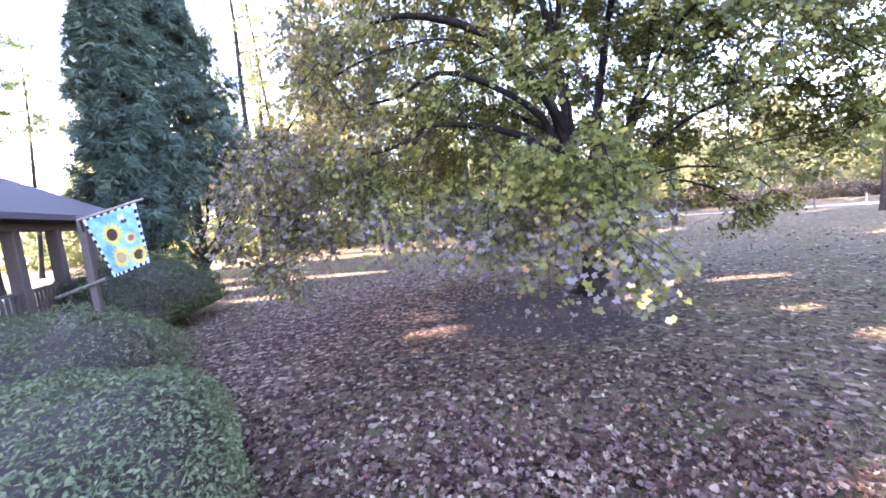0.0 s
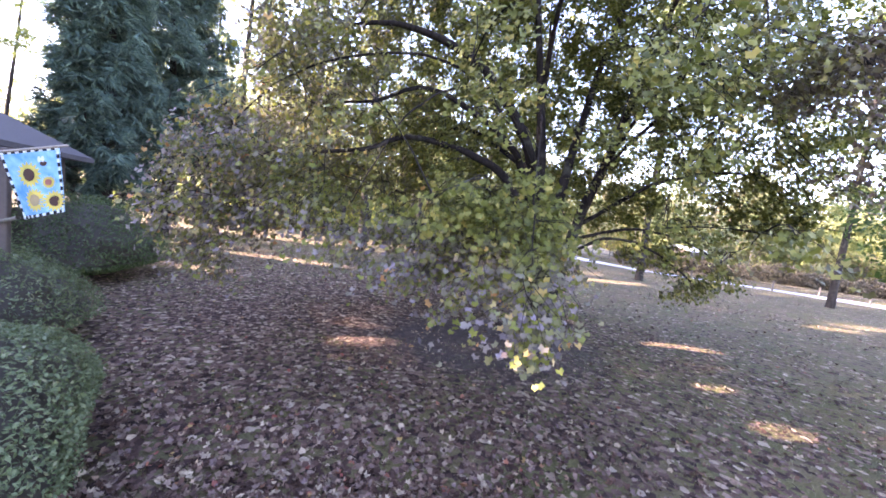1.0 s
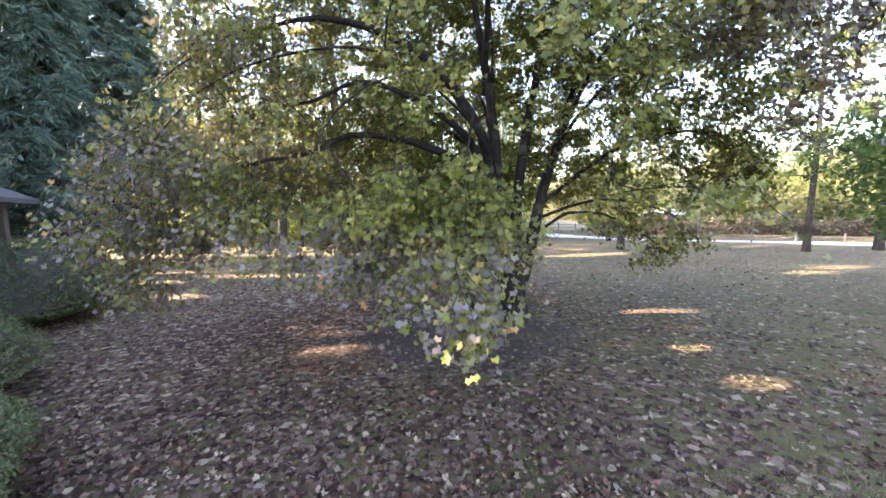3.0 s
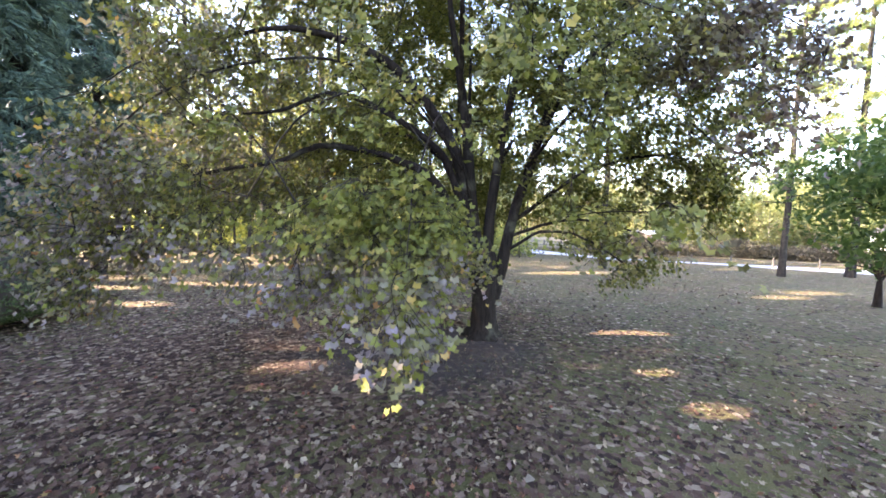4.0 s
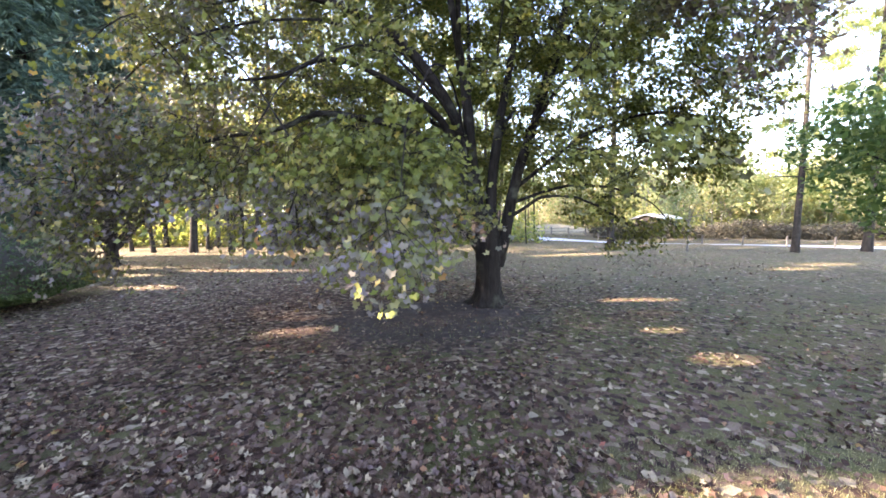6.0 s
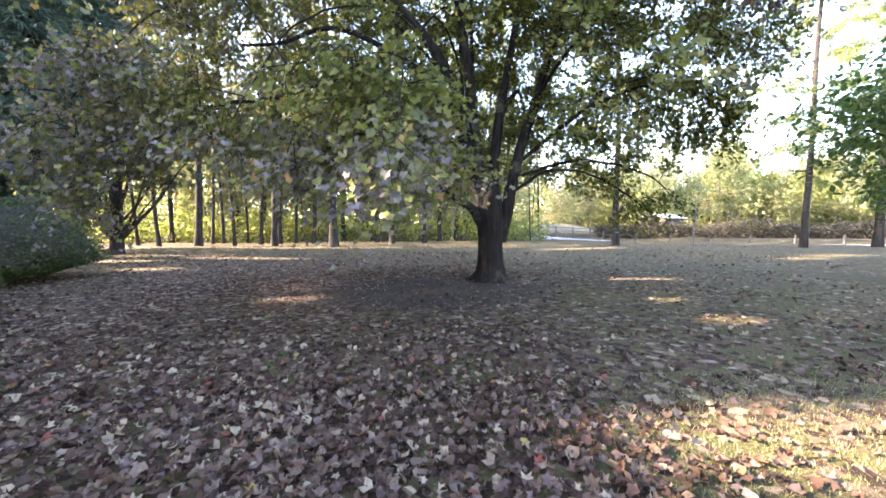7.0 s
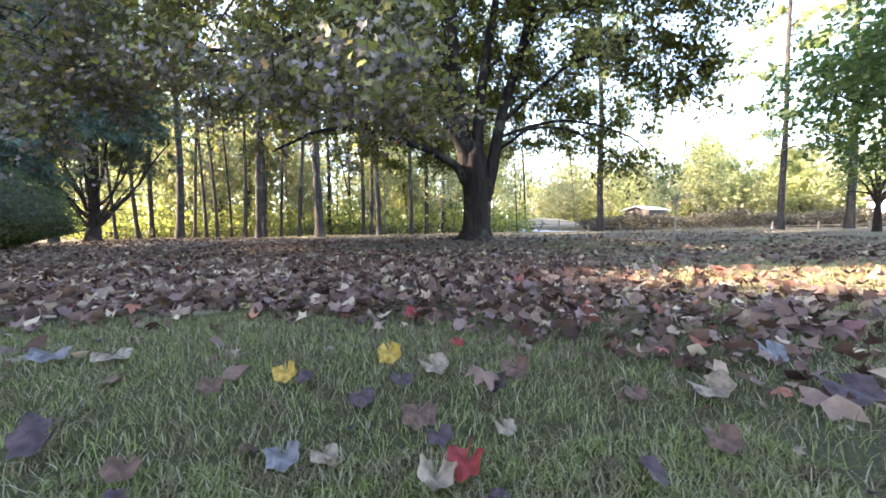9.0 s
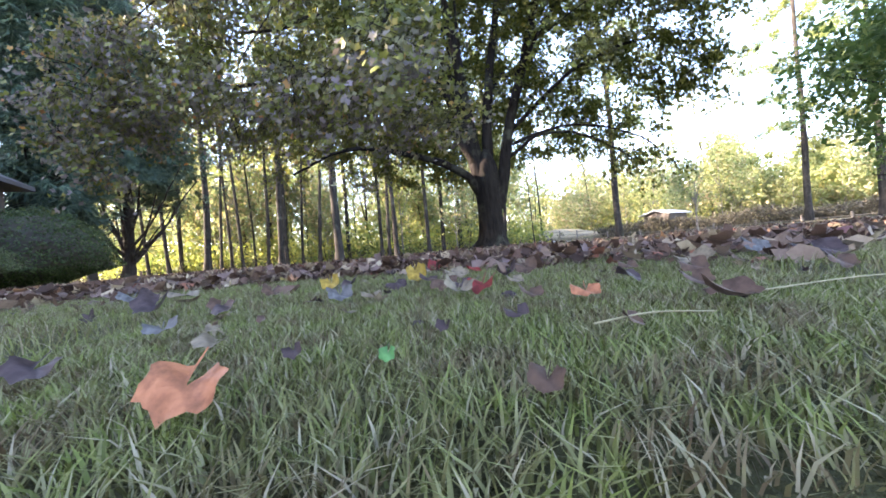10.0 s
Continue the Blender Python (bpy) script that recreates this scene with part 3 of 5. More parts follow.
    lp, ln, ls = np.concatenate(lp), np.concatenate(ln), np.concatenate(ls)
    keep = ~in_fleck(lp + BASE, 0.06) | ((lp[:, 1] + BASE[1] < 4.6) & (lp[:, 0] + BASE[0] > 0.3))
    lp, ln, ls = lp[keep], ln[keep], ls[keep]
    rot = frames_for(ln, rng.normal(math.pi, 0.7, len(lp)))
    near = lp[:, 1] + BASE[1] < 6.2
    stars = [star_leaf(c, d, 5, 0.68, rng=rng, stem=False) for c, d in ((-0.35, 0.12), (-0.6, -0.1), (0.3, 0.25), (-0.2, 0.35))]
    shapes = [star_leaf(-0.35, 0.12, 3, 0.8, rng=rng, stem=False)] + [small_leaf(c, d, rng) for c, d in ((0.3, 0.25), (-0.6, -0.1), (-0.5, 0.1), (-0.3, -0.25), (0.6, -0.1))]
    v, f = join([scatter(stars, lp[near], rot[near], ls[near], rng), scatter(shapes, lp[~near], rot[~near], ls[~near], rng)])
    part_mesh("crown", mesh_of("crown", v, f, MAPLE), tree, "lobed leaves, green to purplish brown with some yellow", "stuff")
    return tree


build_maple()


# ---- the dark cedar by the house ----
def spray_shape(rng, n=14, length=1.0, width=0.1, droop=0.3):
    """A feathery spray: slivers that fan out."""
    v, f = [], []
    for i in range(n):
        a = rng.uniform(-1.2, 1.2)
        d = np.array([math.sin(a), math.cos(a), rng.uniform(-0.4, 0.5)]) * length * rng.uniform(0.45, 1.0)
        o = d * rng.uniform(0.0, 0.45)
        side = np.array([math.cos(a), -math.sin(a), rng.uniform(-0.8, 0.8)]) * width * rng.uniform(0.6, 1.2)
        k = len(v)
        v += [o + side * 0.5, o - side * 0.5, d - np.array([0, 0, droop * np.hypot(d[0], d[1])])]
        f.append((k, k + 1, k + 2))
    return np.array(v), np.array(f)


def build_cedar(at, height, reach, seed, stems, foot, n, label):
    rng = np.random.default_rng(seed)
    tree = thing("cedar_tree", (*at, float(ground_height(*at))), label, "tree")
    v, f = tube(curve_points([(0, 0, -0.1), (0.1, 0, 1.2), (0.15, 0.1, 5), (0.1, 0, 10), (0, 0, height - 1)], 30), np.concatenate([[0.42, 0.34], np.linspace(0.28, 0.04, 28)]), 12, 0.08, rng)
    part_mesh("trunk", mesh_of("trunk", v, f, CEDAR_BARK, True), tree)
    tips = []
    for i in range(stems):
        a = i * 2.4 + rng.uniform(-0.3, 0.3)
        d = np.array([math.cos(a), math.sin(a), 0])
        z0 = rng.uniform(0.15, 1.6)
        rch = rng.uniform(0.4, 0.9) * reach
        p = curve_points([(0, 0, z0), d * rch * 0.3 + (0, 0, z0 + 0.9), d * rch * 0.65 + (0, 0, z0 + 2.2), d * rch + (0, 0, z0 + 3.6 + rng.uniform(0, 1.5))], 14)
        p += np.cumsum(rng.normal(0, 0.02, p.shape), 0)
        v, f = tube(p, np.linspace(0.1, 0.02, 14) * rng.uniform(0.4, 1.0), 7, 0.06, rng)
        part_mesh("limb", mesh_of("limb", v, f, CEDAR_BARK, True), tree)
        tips.append(p)
    dead = []
    for i in range(7 * stems):
        p0 = tips[rng.integers(0, stems)][rng.integers(4, 12)]
        d = unit(1, rng)[0] * np.array([1, 1, 0.5])
        dead.append(tube(curve_points([p0, p0 + d * 0.6 + (0, 0, 0.1), p0 + d * rng.uniform(0.9, 1.6)], 5), np.linspace(0.02, 0.006, 5), 4))
    v, f = join(dead)
    part_mesh("twigwork", mesh_of("twigwork", v, f, CEDAR_BARK), tree, kind="stuff")
    a = rng.uniform(0, 2 * math.pi, n)
    foot = foot + 0.7 * np.sin(a * 3 + 1) + 0.7 * np.sin(a * 7) + 0.5 * np.sin(a * 13)
    h = foot + (height - foot) * rng.random(n) ** 1.25
    k = (h - foot + 0.8) / (height - foot + 0.8)
    k = np.clip(k, 0, 1)
    lump = 1 + 0.22 * np.sin(a * 4 + h * 1.3) + 0.16 * np.sin(a * 7 - h * 2.1)
    r = reach * np.minimum(1, 0.5 + k * 5) * (1 - k) ** 0.8 * lump * np.sqrt(rng.uniform(0.25, 1, n))
    pos = np.stack([r * np.cos(a), r * np.sin(a), h], 1)
    tier = np.sin(h * 3.4 + 2.0 * np.sin(a * 3) + np.sin(a * 8))
    ok = tier > -0.75
    pos, a, n = pos[ok], a[ok], int(ok.sum())
    nrm = np.stack([np.cos(a) * 0.3, np.sin(a) * 0.3, np.full(n, 1.0)], 1) + rng.normal(size=(n, 3)) * 0.35
    # sprays point outwards
    want = np.stack([np.cos(a), np.sin(a), np.zeros(n)], 1) + rng.normal(size=(n, 3)) * 0.4
    z = nrm / np.linalg.norm(nrm, axis=1)[:, None]
    y = want - z * (want * z).sum(1)[:, None]
    y /= np.linalg.norm(y, axis=1)[:, None]
    rot = np.stack([np.cross(y, z), y, z], -1)
    v, f = scatter([spray_shape(rng, 16, 1.0, 0.1) for _ in range(4)], pos, rot, rng.uniform(0.3, 0.6, n), rng)
    v, f = clear(v, f, (*at, 0.0))
    part_mesh("crown", mesh_of("crown", v, f, CEDAR), tree, "dense dark blue-green foliage", "stuff")
    return tree


build_cedar((-12.0, 17.6), 15.0, 3.6, 5, 16, 4.4, 9500, "dark green cedar with many bare lower stems")
build_cedar((-11.3, 13.6), 15.5, 1.65, 6, 5, 2.6, 9500, "tall dense cone of dark blue-green cedar behind the porch")


# ---- clipped shrubs beside the house ----
def mound_point(d, rx, ry, h, seed, under):
    lump = 1 + 0.07 * np.sin(d[:, 0] * 5 + seed) * np.cos(d[:, 1] * 4.3 - seed) + 0.045 * np.sin(d[:, 0] * 11 + d[:, 2] * 9 + seed * 2)
    p = d * lump[:, None] * np.array([rx, ry, h])
    low = np.clip(-d[:, 2] / 0.6, 0, 1)
    p[:, 2] = np.where(d[:, 2] > 0, under + d[:, 2] * lump * (h - under), under * (1 + d[:, 2]))
    p[:, :2] *= (1 - 0.35 * low)[:, None]
    return p


def build_mound(name, at, rx, ry, h, n, size, seed, label, material, under=0.5, turn=0.0):
    rng = np.random.default_rng(seed)
    bush = thing(name, (*at, float(ground_height(*at))), label, "shrub", "clipped shrubs", turn)
    # closed shell in a dark colour stands in for the shade behind the leaves
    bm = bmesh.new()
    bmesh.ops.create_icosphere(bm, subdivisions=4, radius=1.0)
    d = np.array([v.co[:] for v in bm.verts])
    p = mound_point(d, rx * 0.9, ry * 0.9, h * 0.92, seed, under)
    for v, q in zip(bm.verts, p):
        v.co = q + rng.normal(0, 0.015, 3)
    part("core", bm, UNDERGROWTH, bush, "closed dark core standing in for the shade between the leaves")
    stems = [tube(curve_points([(rng.normal(0, 0.12), rng.normal(0, 0.12), -0.05), (math.cos(i) * rx * 0.25, math.sin(i) * ry * 0.25, under * 0.6), (math.cos(i) * rx * 0.5, math.sin(i) * ry * 0.5, under + 0.2)], 6), np.linspace(0.035, 0.015, 6), 5) for i in range(9)]
    v, f = join(stems)
    part_mesh("stemwork", mesh_of("stemwork", v, f, GREY_BARK), bush, kind="stuff")
    d = unit(int(n * 1.25), rng)
    d = d[d[:, 2] > -0.75][:n]
    p = mound_point(d, rx, ry, h, seed, under) * rng.uniform(0.93, 1.035, (len(d), 1))
    nrm = d * np.array([1 / rx, 1 / ry, 1 / h]) + rng.normal(size=d.shape) * 0.55 + np.array([0, 0, 0.25])
    rot = frames_for(nrm, rng.uniform(0, 2 * math.pi, len(d)))
    v, f = scatter([oval_leaf(0.48, 0.2), oval_leaf(0.4, 0.35), oval_leaf(0.55, 0.05)], p, rot, rng.uniform(0.7, 1.3, len(d)) * size, rng)
    part_mesh("foliage", mesh_of("foliage", v, f, material), bush, kind="stuff")
    return bush


build_mound("azalea_shrub", (-3.2, 2.5), 1.4, 2.1, 1.15, 34000, 0.045, 3, "broad grey-green azalea mound with small leaves", HEDGE, 0.35, 38)
build_mound("azalea_shrub", (-5.75, 4.9), 1.6, 1.9, 1.4, 17000, 0.052, 8, "broad grey-green azalea mound beside the porch", HEDGE, 0.4, 30)
build_mound("round_shrub", (-8.15, 9.4), 1.85, 1.9, 1.95, 17000, 0.07, 13, "smooth dome of dark green clipped shrub", SHRUB, 0.5)


# ---- pines and woods ----
def tuft_shape(rng, n=20):
    v, f = [], []
    for d in unit(n, rng) * np.array([1, 1, 0.75]):
        side = np.cross(d, unit(1, rng)[0]) * 0.1
        k = len(v)
        v += [d * 0.12 + side * 0.5, d * 0.12 - side * 0.5, d * rng.uniform(0.7, 1.0)]
        f.append((k, k + 1, k + 2))
    return np.array(v), np.array(f)


def build_pine(at, height, bare, radius, seed, label, tufts=190, reach=2.6):
    """A tall pine: bare pole below, whorls of sparse branches above."""
    rng = np.random.default_rng(seed)
    tree = thing("pine_tree", (*at, float(ground_height(*at))), label, "tree", "pines on the lawn and in the wood")
    lean = rng.normal(0, 0.15, 2)
    zs = np.linspace(-0.1, height, 22)
    line = np.stack([lean[0] * (zs / height) ** 2 * 2 + 0.05 * np.sin(zs * 0.6 + seed), lean[1] * (zs / height) ** 2 * 2, zs], 1)
    r = radius * (1 - 0.85 * (np.clip(zs, 0, None) / height) ** 1.2)
    r[0] *= 1.35
    v, f = tube(line, r, 10, 0.05, rng)
    part_mesh("trunk", mesh_of("trunk", v, f, PINE_BARK, True), tree)
    br, tp = [], []
    for i in range(46):
        z = bare + (height - bare) * (i + rng.random()) / 46
        k = (z - bare) / (height - bare)
        a = i * 2.4 + rng.uniform(-0.5, 0.5)
        ln = reach * (1 - 0.75 * k) * rng.uniform(0.55, 1.15)
        d = np.array([math.cos(a), math.sin(a), 0])
        o = np.array([np.interp(z, zs, line[:, 0]), np.interp(z, zs, line[:, 1]), z])
        p = curve_points([o, o + d * ln * 0.5 + (0, 0, 0.05 * ln), o + d * ln + (0, 0, -0.12 * ln + 0.3 * k)], 6)
        br.append(tube(p[::2] if len(p) > 5 else p, np.linspace(0.05 * (1 - 0.6 * k), 0.01, 3), 3))
        for _ in range(max(1, tufts // 46)):
            s = rng.uniform(0.35, 1.0)
            tp.append(o + (p[-1] - o) * s + rng.normal(size=3) * np.array([0.3, 0.3, 0.15]) * s)
    v, f = join(br)
    part_mesh("branchwork", mesh_of("branchwork", v, f, PINE_BARK), tree, kind="stuff")
    tp = np.array(tp)
    v, f = scatter([tuft_shape(rng) for _ in range(3)], tp, frames_for(unit(len(tp), rng), rng.uniform(0, 6, len(tp))), rng.uniform(0.35, 0.7, len(tp)), rng)
    v, f = clear(v, f, (*at, 0.0))
    part_mesh("crown", mesh_of("crown", v, f, NEEDLES), tree, kind="stuff")
    return tree


LAWN_PINES = [  # x, y, height, bare pole, trunk radius
    (-3.7, 23.6, 22, 8.0, 0.27), (13.8, 21.9, 21, 7.0, 0.2), (23.2, 19.2, 21, 3.6, 0.165), (27.4, 19.0, 22, 4.0, 0.2),
    (-21.5, 17.0, 21, 8.0, 0.2), (-17.5, 22.0, 20, 8.0, 0.2),
]
for i, (x, y, h, bare, r) in enumerate(LAWN_PINES):
    build_pine((x, y), h, bare, r, 40 + i, "tall pine with a bare grey-brown pole on the lawn", 920, 4.2)

rng = np.random.default_rng(77)
wood = [build_pine((-9.0, 29.0), 23, 9.0, 0.17, 61, "straight woodland pine with a high thin crown"), build_pine((3.4, 31.0), 22, 10.0, 0.18, 62, "slender woodland pine with a high thin crown"), build_pine((7.5, 30.0), 21, 7.0, 0.15, 63, "slender woodland pine with a high thin crown")]
SPOTS = [(-15.2, 25), (-18.3, 31), (-12.4, 24.5), (-13.5, 28), (-13.4, 29.3), (-10.4, 25), (-12.3, 31), (-10.0, 28), (-8.1, 25.5), (-7.8, 29), (-6.2, 28), (-4.8, 32), (-1.6, 29), (-1.2, 30), (-0.3, 27), (2.1, 28), (5.0, 33), (8.4, 30), (-18.0, 27), (-13.1, 36), (-7.9, 40), (-4.1, 38), (-26, 28), (-30, 36), (-34, 30), (11, 40), (6.4, 37)]
SPOTS += [(rng.uniform(-40, 22), rng.uniform(34, 62)) for _ in range(26)] + [(rng.uniform(20, 50), rng.uniform(46, 70)) for _ in range(14)]
for x, y in SPOTS:
    copy_thing(wood[rng.integers(0, 3)], pose(x, y, float(ground_height(x, y)), rng.normal(0, 2.0), rng.normal(0, 2.0), rng.uniform(0, 360)) @ Matrix.Diagonal((s := rng.uniform(0.5, 1.2), s, rng.uniform(0.85, 1.1), 1)))


def leaf_clump(rng, n=5):
    v, f = [], []
    for _ in range(n):
        c = rng.normal(size=3) * 0.32
        x, y = unit(2, rng) * rng.uniform(0.12, 0.24)
        k = len(v)
        v += [c + x, c + y * 0.7, c - x, c - y * 0.7]
        f += [(k, k + 1, k + 2), (k, k + 2, k + 3)]
    return np.array(v), np.array(f)


def build_broadleaf(name, at, height, low, reach, radius, clumps, size, material, bark, seed, label, group=""):
    """A small broadleaved tree: trunk, limbs and an open crown of leaf clumps."""
    rng = np.random.default_rng(seed)
    tree = thing(name, (*at, float(ground_height(*at))), label, "tree", group)
    fork = low * 0.8
    v, f = tube(curve_points([(0, 0, -0.08), (0.03, 0.02, fork * 0.5), (0, 0, fork), (0.1, 0.05, height * 0.7)], 14), np.concatenate([[radius * 1.4], np.linspace(radius, radius * 0.25, 13)]), 9, 0.06, rng)
    part_mesh("trunk", mesh_of("trunk", v, f, bark, True), tree)
    ends = []
    for i in range(9):
        a = i * 2.4 + rng.uniform(-0.4, 0.4)
        d = np.array([math.cos(a), math.sin(a), 0]) * reach * rng.uniform(0.5, 0.9)
        z = rng.uniform(fork * 0.8, height * 0.5)
        top = rng.uniform(low, height * 0.9)
        p = curve_points([(0, 0, z), d * 0.45 + (0, 0, z + (top - z) * 0.6), d + (0, 0, top)], 9)
        v, f = tube(p[::2], np.linspace(radius * 0.5, radius * 0.08, 5), 5, 0.05, rng)
        part_mesh("limb", mesh_of("limb", v, f, bark, True), tree)
        ends.append(p[3:])
    ends = np.concatenate(ends)
    c = []
    while len(c) < clumps:
        d = unit(1, rng)[0] * rng.uniform(0.45, 1.0)
        q = np.array([d[0] * reach, d[1] * reach, low + (height - low) * (0.5 + 0.5 * d[2])])
        g = math.sin(q[0] * 2.1 + seed) + math.sin(q[1] * 2.3) + math.sin(q[2] * 2.7 + seed)
        if g > -0.7:
            c.append(q)
    c = np.array(c)
    v, f = scatter([leaf_clump(rng) for _ in range(4)], c, frames_for(unit(len(c), rng), rng.uniform(0, 6, len(c))), rng.uniform(0.7, 1.3, len(c)) * size, rng)
    tw = []
    for q in c[:: max(1, len(c) // 40)]:
        o = ends[np.linalg.norm(ends - q, axis=1).argmin()]
        tw.append(tube(curve_points([o, (o + q) / 2 + (0, 0, 0.1), q], 4), np.linspace(radius * 0.1, 0.006, 4), 3))
    tv, tf = join(tw)
    part_mesh("twigwork", mesh_of("twigwork", tv, tf, bark), tree, kind="stuff")
    part_mesh("crown", mesh_of("crown", v, f, material), tree, kind="stuff")
    return tree


build_broadleaf("young_maple", (14.3, 6.6), 6.0, 1.35, 4.0, 0.11, 4600, 0.42, FIELD_TREE, BARK, 91, "young green maple with a low full crown on the lawn")
build_broadleaf("ornamental_tree", (17.8, 11.2), 2.7, 1.3, 1.1, 0.12, 160, 0.35, FIELD_TREE, BARK, 96, "small pruned tree with a forked dark stem on the lawn")
build_broadleaf("sapling", (17.3, 20.0), 4.0, 1.6, 1.3, 0.06, 150, 0.5, WOODS, GREY_BARK, 92, "thin half-bare sapling on the lawn")
UNDER = [build_broadleaf("understory_tree", (x, y), h, low, reach, r, n, size, WOODS, GREY_BARK, 93 + k, "slender yellow-green understory tree in the wood", "understory trees") for k, (x, y, h, low, reach, r, n, size) in enumerate(((-6.5, 33.0, 9.0, 1.5, 2.4, 0.09, 330, 0.8), (4.5, 30.5, 6.5, 1.8, 2.0, 0.06, 260, 0.65), (-14.0, 34.0, 11.5, 2.5, 2.6, 0.1, 380, 0.85), (28.0, 40.0, 8.0, 0.6, 3.0, 0.1, 420, 0.85)))]
for k in range(36):  # thin young poles
    x, y, s = rng.uniform(-20, 14), rng.uniform(29, 46), rng.uniform(0.25, 0.5)
    copy_thing(wood[k % 3], pose(x, y, float(ground_height(x, y)), rng.normal(0, 4), rng.normal(0, 4), rng.uniform(0, 360)) @ Matrix.Diagonal((s, s, rng.uniform(0.4, 0.75), 1)))
EDGE = [(rng.uniform(-36, 18), rng.uniform(31, 50), rng.integers(0, 3)) for _ in range(34)] + [(rng.uniform(22, 62), rng.uniform(40, 60), rng.choice((0, 2, 3, 3))) for _ in range(30)]
for x, y, k in EDGE:
    s = rng.uniform(0.75, 1.3)
    copy_thing(UNDER[k], pose(x, y, float(ground_height(x, y)), 0, 0, rng.uniform(0, 360)) @ Matrix.Diagonal((s, s, s * rng.uniform(0.85, 1.25), 1)))


def build_far_woods():
    """The belt of woodland that closes the view all round."""
    rng = np.random.default_rng(31)
    n = 30000
    a = np.where(rng.random(n) < 0.84, rng.uniform(-1.15, 1.0, n), rng.uniform(-math.pi, math.pi, n))
    r = rng.uniform(62, 95, n)
    lift = np.interp(a, (-3.2, -1.2, -0.95, -0.45, -0.2, 0.15, 0.75, 0.9, 1.2, 3.2), (12, 13, 10, 10.5, 16, 24, 22, 9, 12, 12))
    top = lift * (1 + 0.16 * np.sin(a * 23) + 0.13 * np.sin(a * 41 + 1) + 0.1 * np.sin(a * 90))
    z = rng.random(n) ** 1.35 * top
    pos = np.stack([-np.sin(a) * r + 3, np.cos(a) * r + 5, z], 1)
    hole = np.sin(a * 37 + z * 0.5) + np.sin(a * 61 - z * 0.8 + 2) + np.sin(z * 1.1 + a * 17)
    pos = pos[(hole < 1.1) | (np.abs(a) > 0.4)]
    n = len(pos)
    v, f = scatter([leaf_clump(rng) for _ in range(4)], pos, frames_for(unit(n, rng), rng.uniform(0, 6, n)), rng.uniform(1.2, 2.7, n), rng)
    ob = new("far_woods", mesh_of("far_woods", v, f, WOODS))
    tagged(ob, "distant belt of sunlit yellow-green autumn woodland", "woods", kind="stuff")


build_far_woods()


def build_shade_woods():
    """Tall unseen leaf screen added beyond the house to shade the lawn, with narrow gaps."""
    rng = np.random.default_rng(35)
    n = 21500
    a = radians(SUN_AZ)
    along, across = np.array([-math.sin(a), math.cos(a)]), np.array([math.cos(a), math.sin(a)])
    w = rng.uniform(-14, 22, n)
    far = w > 12.6
    d = np.where(far, rng.uniform(42, 52, n), rng.uniform(26, 38, n))
    top = np.where(far, 38, 28) + 2.5 * np.sin(w * 1.1) + 1.5 * np.sin(w * 2.9 + 1)
    z = rng.random(n) ** 0.8 * top
    # leaves in the sun's way to a fleck are cut out further down
    pos = np.stack([along[0] * d + across[0] * w, along[1] * d + across[1] * w, z], 1)
    # clumps dropped at random on the old maple's side, so that sun dapples it
    g = pos[:, :2] - np.array(SUN_DIR)[:2] * (pos[:, 2:3] / SUN_DIR.z)
    pos = pos[(rng.random(len(pos)) > 0.4) | (g[:, 0] < 4.4) | (g[:, 0] > 13.0) | (g[:, 1] < 4.2) | (g[:, 1] > 10.0)]
    m = len(pos)
    v, f = scatter([leaf_clump(rng) for _ in range(4)], pos, frames_for(unit(m, rng), rng.uniform(0, 6, m)), rng.uniform(1.0, 1.7, m), rng)
    v, f = clear(v, f)
    tagged(new("shade_woods", mesh_of("shade_woods", v, f, CEDAR)), "unseen evergreen screen added beyond the house to shade the lawn", "woods", kind="stuff")


build_shade_woods()


def build_brush():
    """Brown undergrowth along the far side of the road and the wood's edge."""
    rng = np.random.default_rng(33)
    n = 9000
    s = rng.random(n)
    x, y = 21 + s * 30, 38.5 - s * 14 + rng.normal(0, 0.9, n)
    z = ground_height(x, y) + rng.random(n) * (1.3 + 0.3 * np.sin(x * 0.8) + 0.15 * np.sin(x * 2.3))
    m = 2200
    x2, y2 = rng.uniform(-32, 14, m), rng.uniform(30, 40, m)
    pos = np.concatenate([np.stack([x, y, z], 1), np.stack([x2, y2, rng.random(m) * 0.7], 1)])
    v, f = scatter([leaf_clump(rng) for _ in range(4)], pos, frames_for(unit(len(pos), rng), rng.uniform(0, 6, len(pos))), rng.uniform(0.3, 0.62, len(pos)), rng)
    ob = new("undergrowth", mesh_of("undergrowth", v, f, UNDERGROWTH))
    tagged(ob, "brown undergrowth along the road and the wood", "undergrowth", kind="stuff")


build_brush()


def build_wood_floor():
    """Yellow-green saplings and brambles among the trunks."""
    rng = np.random.default_rng(34)
    n = 9000
    x, y = rng.uniform(-26, 13, n), 31 + 26 * rng.random(n) ** 1.3
    x = np.where(rng.random(n) < 0.15, rng.uniform(24, 60, n), x)
    y = np.where(x > 20, y + 10, y)
    z = 0.2 + 4.2 * rng.random(n) ** 1.8 * (0.6 + 0.4 * np.sin(x * 0.7) * np.sin(y * 0.5))
    pos = np.stack([x, y, z + ground_height(x, y)], 1)
    v, f = scatter([leaf_clump(rng) for _ in range(4)], pos, frames_for(unit(n, rng), rng.uniform(0, 6, n)), rng.uniform(0.6, 1.3, n), rng)
    tagged(new("wood_thicket", mesh_of("wood_thicket", v, f, THICKET)), "yellow-green thicket of saplings among the trunks", "thicket", kind="stuff")


build_wood_floor()

